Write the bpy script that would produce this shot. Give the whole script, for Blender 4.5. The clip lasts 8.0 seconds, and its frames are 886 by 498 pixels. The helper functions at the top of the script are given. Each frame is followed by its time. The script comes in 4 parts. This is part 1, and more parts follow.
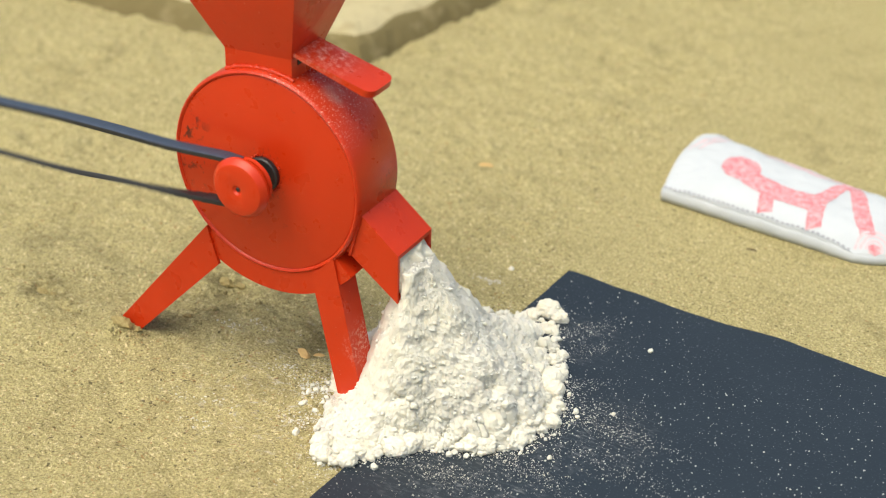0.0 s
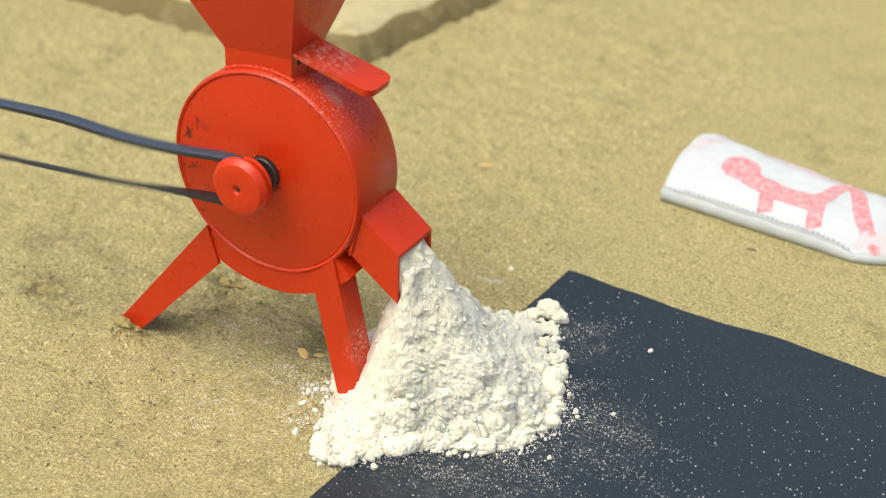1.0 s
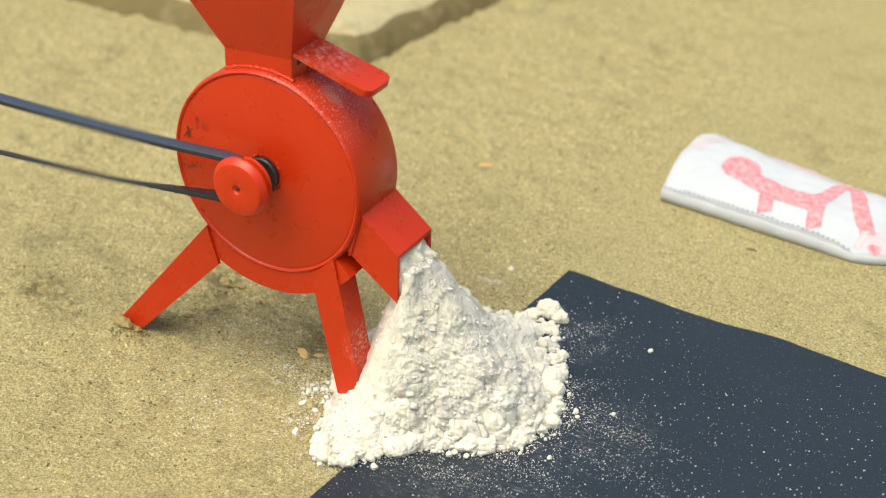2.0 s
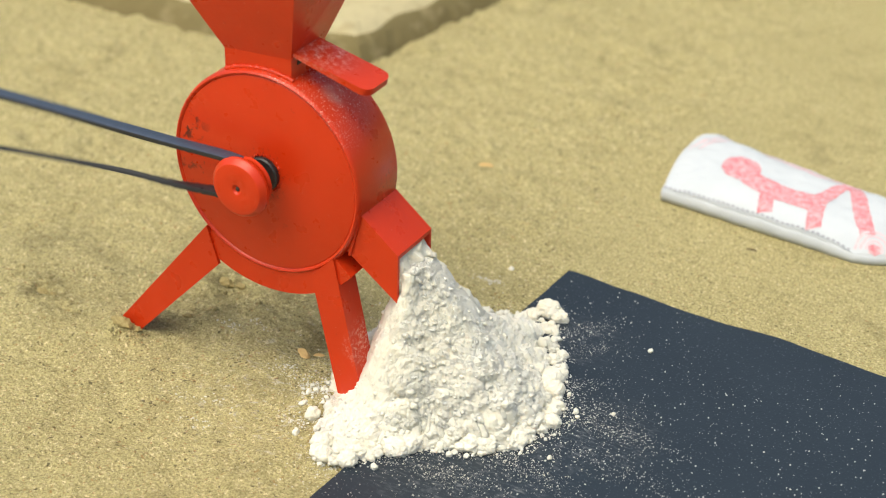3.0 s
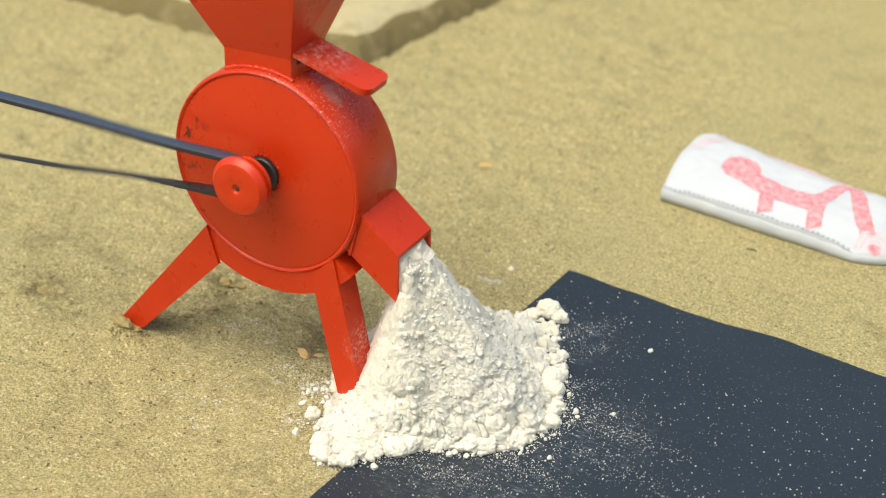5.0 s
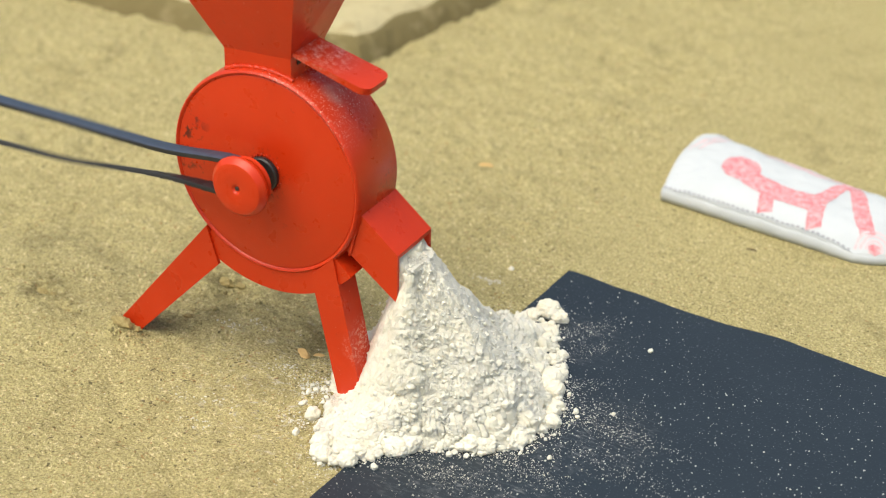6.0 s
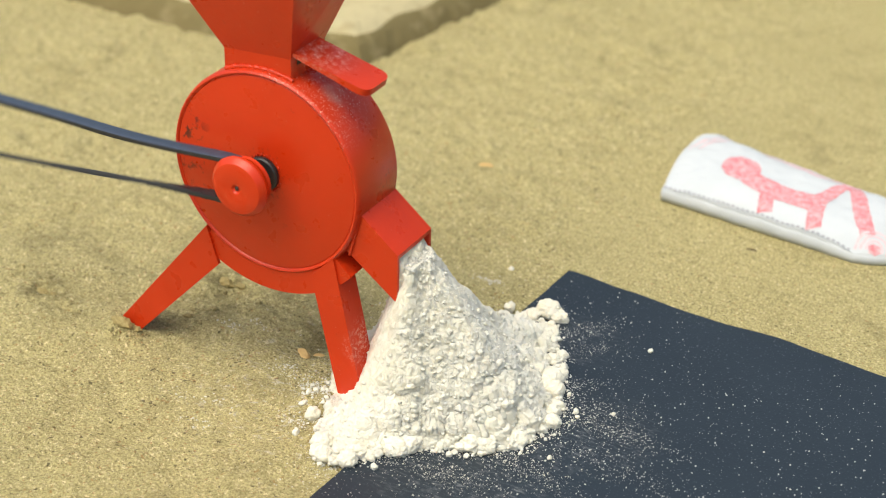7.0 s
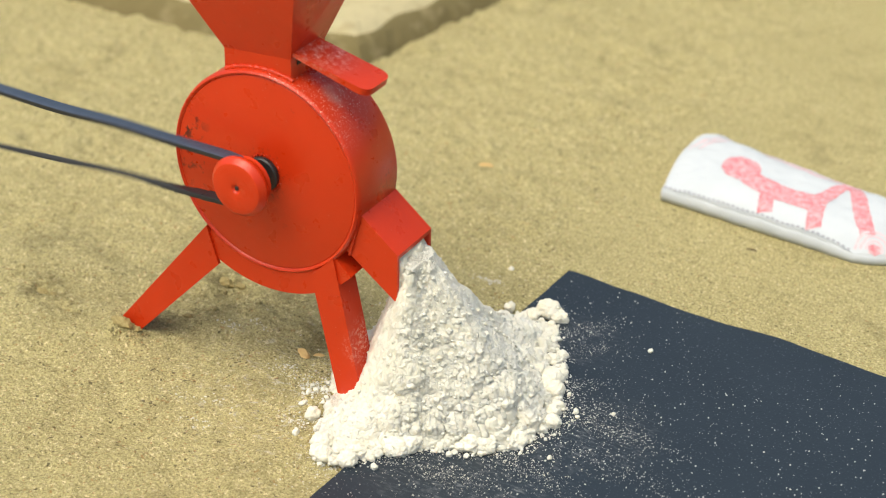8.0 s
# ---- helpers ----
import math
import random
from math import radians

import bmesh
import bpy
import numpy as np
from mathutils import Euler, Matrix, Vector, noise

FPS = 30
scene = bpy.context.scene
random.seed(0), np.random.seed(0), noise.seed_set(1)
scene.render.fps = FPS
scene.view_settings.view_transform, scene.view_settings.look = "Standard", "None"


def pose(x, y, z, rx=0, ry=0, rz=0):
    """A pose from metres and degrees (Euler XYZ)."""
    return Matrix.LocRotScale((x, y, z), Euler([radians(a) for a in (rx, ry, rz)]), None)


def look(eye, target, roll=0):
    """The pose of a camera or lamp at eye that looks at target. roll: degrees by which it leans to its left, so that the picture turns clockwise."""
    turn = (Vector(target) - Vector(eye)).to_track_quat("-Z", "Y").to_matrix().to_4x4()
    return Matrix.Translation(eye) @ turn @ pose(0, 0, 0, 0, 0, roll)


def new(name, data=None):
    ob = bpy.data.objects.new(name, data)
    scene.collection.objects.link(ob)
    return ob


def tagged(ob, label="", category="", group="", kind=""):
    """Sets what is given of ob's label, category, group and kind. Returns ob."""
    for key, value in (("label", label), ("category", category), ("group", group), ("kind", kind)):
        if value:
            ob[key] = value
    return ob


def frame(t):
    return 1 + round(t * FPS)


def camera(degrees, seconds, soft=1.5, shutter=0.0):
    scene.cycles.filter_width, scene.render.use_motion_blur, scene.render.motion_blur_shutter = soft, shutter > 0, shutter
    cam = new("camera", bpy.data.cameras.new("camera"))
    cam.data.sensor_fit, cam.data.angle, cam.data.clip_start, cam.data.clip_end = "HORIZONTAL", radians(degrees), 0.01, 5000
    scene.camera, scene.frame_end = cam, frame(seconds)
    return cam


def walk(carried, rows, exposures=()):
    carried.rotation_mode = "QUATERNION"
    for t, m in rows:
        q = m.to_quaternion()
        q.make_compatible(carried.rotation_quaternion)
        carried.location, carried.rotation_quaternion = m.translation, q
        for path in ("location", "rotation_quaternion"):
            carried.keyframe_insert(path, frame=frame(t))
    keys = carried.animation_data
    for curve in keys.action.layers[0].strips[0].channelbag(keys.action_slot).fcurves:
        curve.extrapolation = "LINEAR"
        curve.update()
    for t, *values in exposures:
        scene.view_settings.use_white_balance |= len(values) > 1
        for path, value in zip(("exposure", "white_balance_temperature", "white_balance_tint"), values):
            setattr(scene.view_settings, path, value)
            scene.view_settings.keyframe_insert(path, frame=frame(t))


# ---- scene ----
# ---- camera: it stands still on a tripod, looking down at the model mill
cam = camera(27.08, 8.0, soft=1.0, shutter=0.5)
EYE, AIM, ROLL = (0.392, -0.5507, 0.4654), (0.0572, 0.0509, 0.0579), 1.375
walk(cam, [(0.0, look(EYE, AIM, ROLL)), (8.0, look(EYE, AIM, ROLL))], exposures=[(0.0, 0.40, 6600, 3), (8.0, 0.40, 6600, 3)])
cam.data.dof.use_dof = True
cam.data.dof.focus_distance = 0.79
cam.data.dof.aperture_fstop = 9.0

# ---- daylight: bright haze, soft sun high up on the pulley side
SUN_EL, SUN_AZ = radians(67), radians(-160)
world = bpy.data.worlds.new("world")
scene.world = world
world.use_nodes = True
wn = world.node_tree.nodes
sky = wn.new("ShaderNodeTexSky")
sky.sky_type, sky.sun_disc = "NISHITA", False
sky.sun_elevation, sky.sun_rotation = SUN_EL, SUN_AZ
sky.air_density, sky.dust_density = 1.0, 7.0
wn["Background"].inputs["Strength"].default_value = 0.14
world.node_tree.links.new(sky.outputs["Color"], wn["Background"].inputs["Color"])
sun = new("sun", bpy.data.lights.new("sun", "SUN"))
sun.data.energy, sun.data.angle, sun.data.color = 1.28, radians(62), (1.0, 0.95, 0.86)
away = Vector((math.sin(SUN_AZ) * math.cos(SUN_EL), math.cos(SUN_AZ) * math.cos(SUN_EL), math.sin(SUN_EL)))
sun.matrix_world = look(away * 3, (0, 0, 0))


# ---- materials
class Nodes:
    """A small wrapper that builds a node material."""

    def __init__(self, name):
        self.mat = bpy.data.materials.new(name)
        self.mat.use_nodes = True
        self.tree = self.mat.node_tree
        self.bsdf = self.tree.nodes["Principled BSDF"]
        self.coord = self.tree.nodes.new("ShaderNodeTexCoord").outputs["Object"]

    def link(self, a, b):
        self.tree.links.new(a, b)

    def noise(self, scale, detail=3.0, rough=0.55, at=None):
        n = self.tree.nodes.new("ShaderNodeTexNoise")
        n.inputs["Scale"].default_value, n.inputs["Detail"].default_value = scale, detail
        n.inputs["Roughness"].default_value = rough
        self.link(at or self.coord, n.inputs["Vector"])
        return n.outputs["Fac"]

    def voronoi(self, scale, output="Distance"):
        n = self.tree.nodes.new("ShaderNodeTexVoronoi")
        n.inputs["Scale"].default_value = scale
        self.link(self.coord, n.inputs["Vector"])
        return n.outputs[output]

    def stretched(self, x, y, z, turn=0.0):
        n = self.tree.nodes.new("ShaderNodeMapping")
        n.inputs["Scale"].default_value = (x, y, z)
        n.inputs["Rotation"].default_value = (0, 0, radians(turn))
        self.link(self.coord, n.inputs["Vector"])
        return n.outputs["Vector"]

    def steps(self, value, low, high):
        n = self.tree.nodes.new("ShaderNodeMapRange")
        n.inputs["From Min"].default_value, n.inputs["From Max"].default_value = low, high
        self.link(value, n.inputs["Value"])
        return n.outputs["Result"]

    def times(self, a, b):
        n = self.tree.nodes.new("ShaderNodeMath")
        n.operation = "MULTIPLY"
        for k, v in enumerate((a, b)):
            if isinstance(v, (int, float)):
                n.inputs[k].default_value = v
            else:
                self.link(v, n.inputs[k])
        return n.outputs[0]

    def mix(self, fac, a, b):
        n = self.tree.nodes.new("ShaderNodeMix")
        n.data_type = "RGBA"
        for key, v in ((0, fac), (6, a), (7, b)):
            if isinstance(v, (int, float)):
                n.inputs[key].default_value = v
            elif isinstance(v, tuple):
                n.inputs[key].default_value = (*v, 1)
            else:
                self.link(v, n.inputs[key])
        return n.outputs[2]

    def spot(self, x, y, z, radius):
        """1 at the point, 0 past the radius."""
        n = self.tree.nodes.new("ShaderNodeVectorMath")
        n.operation = "DISTANCE"
        n.inputs[1].default_value = (x, y, z)
        self.link(self.coord, n.inputs[0])
        return self.steps(n.outputs["Value"], radius, 0.0)

    def bump(self, height, strength, distance):
        n = self.tree.nodes.new("ShaderNodeBump")
        n.inputs["Strength"].default_value, n.inputs["Distance"].default_value = strength, distance
        self.link(height, n.inputs["Height"])
        last = self.bsdf.inputs["Normal"]
        if last.is_linked:
            self.link(last.links[0].from_socket, n.inputs["Normal"])
        self.link(n.outputs["Normal"], last)

    def done(self, color, rough, metallic=0.0, coat=0.0, specular=0.5):
        for key, v in (("Base Color", color), ("Roughness", rough)):
            if isinstance(v, tuple):
                self.bsdf.inputs[key].default_value = (*v, 1)
            elif isinstance(v, (int, float)):
                self.bsdf.inputs[key].default_value = v
            else:
                self.link(v, self.bsdf.inputs[key])
        self.bsdf.inputs["Metallic"].default_value = metallic
        self.bsdf.inputs["Coat Weight"].default_value = coat
        self.bsdf.inputs["Specular IOR Level"].default_value = specular
        return self.mat


def sand_material():
    n = Nodes("sand")
    c = n.mix(n.noise(14, 4), (0.57, 0.498, 0.228), (0.69, 0.608, 0.298))
    # single grains: dark, brown and pale ones among the yellow
    c = n.mix(n.steps(n.noise(920, 3, 0.6), 0.36, 0.58), n.mix(0.60, c, (0.17, 0.13, 0.05)), c)
    c = n.mix(n.steps(n.noise(260, 4, 0.7), 0.34, 0.50), n.mix(0.32, c, (0.20, 0.155, 0.06)), c)
    c = n.mix(n.steps(n.noise(640, 3, 0.7), 0.56, 0.66), c, (0.86, 0.76, 0.44))
    c = n.mix(n.times(n.steps(n.noise(430, 3, 0.6), 0.63, 0.68), 0.8), c, (0.075, 0.06, 0.03))
    c = n.mix(n.times(n.steps(n.noise(480, 3), 0.63, 0.70), 0.6), c, (0.42, 0.20, 0.07))
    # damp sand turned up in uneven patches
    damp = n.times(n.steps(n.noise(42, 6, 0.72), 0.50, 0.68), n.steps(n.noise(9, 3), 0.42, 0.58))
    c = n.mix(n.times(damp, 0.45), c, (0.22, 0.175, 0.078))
    # scuffed sand, with the shade of crevices and of the drum coloured in
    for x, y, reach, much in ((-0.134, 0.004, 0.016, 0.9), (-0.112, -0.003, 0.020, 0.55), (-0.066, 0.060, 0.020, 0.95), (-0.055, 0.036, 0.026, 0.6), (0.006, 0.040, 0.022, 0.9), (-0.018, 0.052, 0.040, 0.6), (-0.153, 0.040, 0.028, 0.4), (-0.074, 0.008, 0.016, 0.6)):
        scuff_shade = n.times(n.steps(n.noise(120, 6, 0.75, n.stretched(0.6, 1.3, 1, 12)), 0.42, 0.58), n.steps(n.spot(x, y, 0, reach), 0.0, 0.7))
        c = n.mix(n.times(scuff_shade, much * 0.75), c, (0.115, 0.09, 0.038))
    # flour dust blown over the sand beside the heap
    dust = n.times(n.steps(n.noise(300, 5, 0.75, n.stretched(0.6, 1.2, 1, 20)), 0.56, 0.66), n.spot(0.025, 0.0, 0, 0.075))
    c = n.mix(dust, c, (0.80, 0.76, 0.66))
    n.bump(n.noise(130, 6, 0.7), 1.0, 0.0045)
    n.bump(n.noise(900, 3, 0.7), 1.0, 0.0014)
    return n.done(c, 0.95, specular=0.2)


def red_paint(name="red_paint", wear=1.0, marks=""):
    n = Nodes(name)
    c = n.mix(n.noise(45, 4), (0.505, 0.0295, 0.0048), (0.605, 0.0385, 0.0064))
    c = n.mix(n.times(n.steps(n.noise(160, 5, 0.65), 0.66, 0.76), 0.55 * wear), c, (0.23, 0.02, 0.01))
    c = n.mix(n.times(n.steps(n.noise(1300, 2), 0.745, 0.78), 0.5), c, (0.80, 0.62, 0.50))
    if marks == "shell":
        # specks of flour dust settled on the shoulder below the feed plate
        near = n.spot(0.022, 0.006, 0.142, 0.031)
        c = n.mix(n.times(n.steps(n.noise(1500, 3, 0.7), 0.59, 0.66), n.steps(near, 0.0, 0.5)), c, (0.80, 0.60, 0.48))
        # a small pale greyish patch among the specks
        c = n.mix(n.times(n.steps(n.noise(110, 4, 0.6), 0.40, 0.62), n.times(n.steps(n.spot(0.0262, 0.0140, 0.1395, 0.0070), 0.0, 0.5), 0.4)), c, (0.56, 0.40, 0.35))
        c = n.mix(n.times(n.steps(n.noise(500, 4), 0.55, 0.66), n.spot(0.043, 0.024, 0.098, 0.014)), c, (0.16, 0.02, 0.012))
    if marks == "plate":
        # grease flung off the belt, and scratches to bare metal
        grease = n.steps(n.noise(150, 6, 0.72), 0.535, 0.60)
        near = n.steps(n.spot(-0.043, 0, 0.1155, 0.017), 0.0, 0.6)
        c = n.mix(n.times(n.times(grease, near), 0.85), c, (0.035, 0.012, 0.010))
        near = n.steps(n.spot(-0.036, 0, 0.096, 0.013), 0.0, 0.6)
        c = n.mix(n.times(n.times(grease, near), 0.7), c, (0.05, 0.014, 0.010))
        ring = n.times(n.steps(n.spot(0, 0, 0.1022, 0.014), 0.0, 0.3), n.steps(n.noise(700, 4, 0.7), 0.55, 0.65))
        c = n.mix(n.times(ring, 0.6), c, (0.10, 0.015, 0.010))
    if marks == "leg":
        near = n.steps(n.spot(0.0475, 0.0085, 0.030, 0.014), 0.0, 0.9)
        c = n.mix(n.times(n.times(n.steps(n.noise(700, 5, 0.75), 0.50, 0.60), near), 0.8), c, (0.80, 0.66, 0.56))
    if marks == "gate":
        near = n.steps(n.spot(0.006, 0.010, 0.0, 0.020), 0.0, 0.8)
        c = n.mix(n.times(n.times(n.steps(n.noise(260, 7, 0.82), 0.47, 0.66), near), 0.75), c, (0.80, 0.50, 0.42))
    n.bump(n.noise(60, 3), 0.22, 0.0015)
    n.bump(n.noise(420, 3), 0.12, 0.0004)
    return n.done(c, n.steps(n.noise(90, 4), -0.30, 2.2), coat=0.0, specular=0.38)


def plain(name, low, high, scale, rough, bump=0.0005, fine=6.0, specular=0.5, metallic=0.0):
    n = Nodes(name)
    c = n.mix(n.steps(n.noise(scale, 4), 0.3, 0.7), low, high)
    n.bump(n.noise(scale * fine, 3), 0.5, bump)
    return n.done(c, rough, specular=specular, metallic=metallic)


def flour_material():
    n = Nodes("flour")
    c = n.mix(n.steps(n.noise(70, 4), 0.35, 0.7), (0.73, 0.70, 0.575), (0.765, 0.735, 0.625))
    c = n.mix(n.times(n.steps(n.noise(900, 2), 0.67, 0.73), 0.35), c, (0.50, 0.41, 0.27))
    n.bump(n.noise(1500, 4, 0.7), 0.5, 0.0006)
    n.bsdf.inputs["Subsurface Weight"].default_value = 0.6
    n.bsdf.inputs["Subsurface Radius"].default_value = (1.0, 0.9, 0.75)
    n.bsdf.inputs["Subsurface Scale"].default_value = 0.0018
    return n.done(c, 1.0, specular=0.0)


def sheet_material():
    n = Nodes("dark_sheet")
    c = n.mix(n.noise(25, 4), (0.0145, 0.0225, 0.032), (0.020, 0.030, 0.041))
    # flour wiped over the sheet in streaks that fan out from the heap
    for x, y, reach, turn, much in ((0.106, 0.096, 0.024, -12, 0.40), (0.142, 0.034, 0.034, 6, 0.42), (0.112, -0.020, 0.050, 5, 0.36)):
        streak = n.steps(n.noise(520, 5, 0.75, n.stretched(0.4, 1.2, 1, turn)), 0.52, 0.74)
        c = n.mix(n.times(n.times(streak, n.steps(n.spot(x, y, 0, reach), 0.0, 0.7)), much), c, (0.55, 0.56, 0.55))
    c = n.mix(n.times(n.steps(n.noise(900, 2), 0.64, 0.72), 0.30), c, (0.40, 0.42, 0.44))
    n.bump(n.noise(1000, 2), 0.35, 0.0003)
    n.bump(n.noise(30, 2), 0.2, 0.001)
    return n.done(c, 0.45, specular=0.30)


def cloth_material():
    n = Nodes("white_cotton")
    c = n.mix(n.noise(60, 4), (0.49, 0.525, 0.55), (0.55, 0.58, 0.60))
    n.bump(n.noise(1300, 2, 0.5, n.stretched(1, 3, 1)), 0.35, 0.0003)
    n.bump(n.noise(110, 4), 0.5, 0.0014)
    return n.done(c, 0.9, specular=0.15)


def print_material(name, ink, cover):
    n = Nodes(name)
    c = n.mix(n.times(n.steps(n.noise(330, 4, 0.7), 0.12, 0.60), cover), (0.60, 0.60, 0.62), ink)
    n.bump(n.noise(1300, 2, 0.5, n.stretched(1, 3, 1)), 0.35, 0.0003)
    return n.done(c, 0.9, specular=0.15)


def slab_material(name, low, high, stain):
    n = Nodes(name)
    c = n.mix(n.noise(22, 5), low, high)
    c = n.mix(n.times(n.steps(n.noise(60, 5), 0.55, 0.7), 0.5), c, stain)
    n.bump(n.noise(120, 5, 0.65), 0.8, 0.003)
    return n.done(c, 0.95, specular=0.15)


SAND, RED, FLOUR, SHEET = sand_material(), red_paint(), flour_material(), sheet_material()
RED_DULL = red_paint("red_paint_scuffed", 1.6)
RED_SHELL, RED_PLATE, RED_GATE = red_paint("red_paint_dusty", 1.3, "shell"), red_paint("red_paint_greasy", 0.8, "plate"), red_paint("red_paint_floury", 1.0, "gate")
RED_LEG = red_paint("red_paint_leg", 1.0, "leg")
CLOTH = cloth_material()
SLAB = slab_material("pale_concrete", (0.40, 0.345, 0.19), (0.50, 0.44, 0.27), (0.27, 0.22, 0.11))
SLAB_SHADED = slab_material("shaded_slab_edge", (0.150, 0.122, 0.053), (0.22, 0.18, 0.084), (0.36, 0.30, 0.165))
INK = print_material("pink_print", (0.58, 0.11, 0.135), 0.82)
INK_PALE = print_material("pale_pink_print", (0.66, 0.32, 0.35), 0.55)
BLACK = plain("black_steel", (0.012, 0.012, 0.013), (0.03, 0.028, 0.027), 120, 0.45)
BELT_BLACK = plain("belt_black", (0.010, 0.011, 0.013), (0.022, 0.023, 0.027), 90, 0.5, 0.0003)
# blue-grey outer face; its tint also carries the sheen of the sky
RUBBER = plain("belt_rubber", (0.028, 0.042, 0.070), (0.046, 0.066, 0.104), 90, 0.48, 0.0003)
THREAD = plain("grey_thread", (0.24, 0.25, 0.30), (0.36, 0.36, 0.40), 300, 0.9)
CHIP = plain("straw_chip", (0.55, 0.36, 0.13), (0.68, 0.48, 0.2), 200, 0.8)
DAMP = slab_material("damp_sand", (0.27, 0.215, 0.09), (0.42, 0.345, 0.155), (0.09, 0.07, 0.03))
TWIG = plain("dark_twig", (0.09, 0.065, 0.035), (0.17, 0.12, 0.06), 200, 0.9)


# ---- mesh helpers
def mesh_of(name, bm, material, smooth=None):
    """One mesh from a bmesh; smooth: the angle under which edges are shaded round."""
    bmesh.ops.recalc_face_normals(bm, faces=bm.faces)
    data = bpy.data.meshes.new(name)
    if smooth is not None:
        for f in bm.faces:
            f.smooth = True
        for e in bm.edges:
            e.smooth = len(e.link_faces) == 2 and e.calc_face_angle(0) < radians(smooth)
    bm.to_mesh(data)
    bm.free()
    data.materials.append(material)
    return data


def part(name, bm, material, parent=None, label="", smooth=None):
    ob = new(name, mesh_of(name, bm, material, smooth))
    ob.parent = parent
    return tagged(ob, label)


def thing(name, label, category, at=(0, 0, 0), group="", kind=""):
    ob = new(name)
    ob.empty_display_size = 0.01
    ob.location = at
    return tagged(ob, label, category, group, kind)


def bevel(bm, width, segments=2, angle=25):
    edges = [e for e in bm.edges if len(e.link_faces) == 2 and e.calc_face_angle(0) > radians(angle)]
    bmesh.ops.bevel(bm, geom=edges, offset=width, segments=segments, profile=0.6, affect="EDGES")
    return bm


def prism(outline, y0, y1, width=0.0):
    """A plate: an outline of (x, z) from y0 to y1, with rounded edges."""
    bm = bmesh.new()
    front = [bm.verts.new((x, y0, z)) for x, z in outline]
    back = [bm.verts.new((x, y1, z)) for x, z in outline]
    bm.faces.new(front)
    bm.faces.new(back[::-1])
    for k in range(len(front)):
        j = (k + 1) % len(front)
        bm.faces.new((front[j], front[k], back[k], back[j]))
    return bevel(bm, width) if width else bm


def turned(profile, steps, cx=0.0, cz=0.0):
    """A body turned about the y axis: a closed profile of (radius, y)."""
    bm = bmesh.new()
    rings = []
    for k in range(steps):
        a = 2 * math.pi * k / steps
        rings.append([bm.verts.new((cx + r * math.cos(a), y, cz + r * math.sin(a))) for r, y in profile])
    for k in range(steps):
        p, q = rings[k], rings[(k + 1) % steps]
        for j in range(len(profile) - 1):
            bm.faces.new((p[j], q[j], q[j + 1], p[j + 1]))
    bmesh.ops.remove_doubles(bm, verts=bm.verts, dist=1e-6)
    return bm


def solid_quad(a, b, c, d, thick):
    """A sheet-metal panel with four corners, thickened along its normal."""
    a, b, c, d = map(Vector, (a, b, c, d))
    nrm = (b - a).cross(d - a).normalized() * thick
    bm = bmesh.new()
    top = [bm.verts.new(v) for v in (a, b, c, d)]
    low = [bm.verts.new(v - nrm) for v in (a, b, c, d)]
    bm.faces.new(top)
    bm.faces.new(low[::-1])
    for k in range(4):
        bm.faces.new((top[k], low[k], low[(k + 1) % 4], top[(k + 1) % 4]))
    return bevel(bm, thick * 0.3, 1)


def lump(bm, at, size, rng, detail=1):
    """An uneven crumb added to a bmesh."""
    made = bmesh.ops.create_icosphere(bm, subdivisions=detail, radius=1.0)["verts"]
    seed = Vector((rng.uniform(0, 90), rng.uniform(0, 90), rng.uniform(0, 90)))
    sx, sy, sz = (rng.uniform(0.75, 1.25) for _ in range(3))
    for v in made:
        k = 1 + 0.55 * noise.noise(v.co * 1.3 + seed) + 0.25 * noise.noise(v.co * 3.1 + seed)
        v.co = Vector((v.co.x * sx, v.co.y * sy, v.co.z * sz * 0.85)) * size * k + Vector(at)


class Crumbs:
    """Many small uneven crumbs gathered into one mesh."""

    def __init__(self):
        self.verts, self.faces, self.balls = [], [], {}
        for detail in (1, 2):
            bm = bmesh.new()
            bmesh.ops.create_icosphere(bm, subdivisions=detail, radius=1.0)
            self.balls[detail] = ([v.co.copy() for v in bm.verts], [[v.index for v in f.verts] for f in bm.faces])
            bm.free()

    def add(self, at, size, rng, detail=1):
        base = len(self.verts)
        points, faces = self.balls[detail]
        seed = Vector((rng.uniform(0, 90), rng.uniform(0, 90), rng.uniform(0, 90)))
        sx, sy, sz = rng.uniform(0.75, 1.3), rng.uniform(0.75, 1.3), rng.uniform(0.6, 1.0)
        for p in points:
            k = size * (1 + 0.7 * noise.noise(p * 1.4 + seed))
            self.verts.append((at[0] + p.x * sx * k, at[1] + p.y * sy * k, at[2] + p.z * sz * k))
        self.faces += [[base + i for i in f] for f in faces]

    def finish(self, name, material, label):
        data = bpy.data.meshes.new(name)
        data.from_pydata(self.verts, [], self.faces)
        data.polygons.foreach_set("use_smooth", [True] * len(data.polygons))
        data.materials.append(material)
        return tagged(new(name, data), label, "flour", kind="stuff")


# ---- the sand: one sheet to the horizon
def stretch_axis(low, high, step):
    inner = np.arange(low, high + step / 2, step)
    out = np.geomspace(step, 60, 34)
    return np.concatenate([low - out[::-1], inner, high + out])


def hollow(x, y, cx, cy, rx, ry, depth):
    d = ((x - cx) / rx) ** 2 + ((y - cy) / ry) ** 2
    return depth * math.exp(-d * 2)


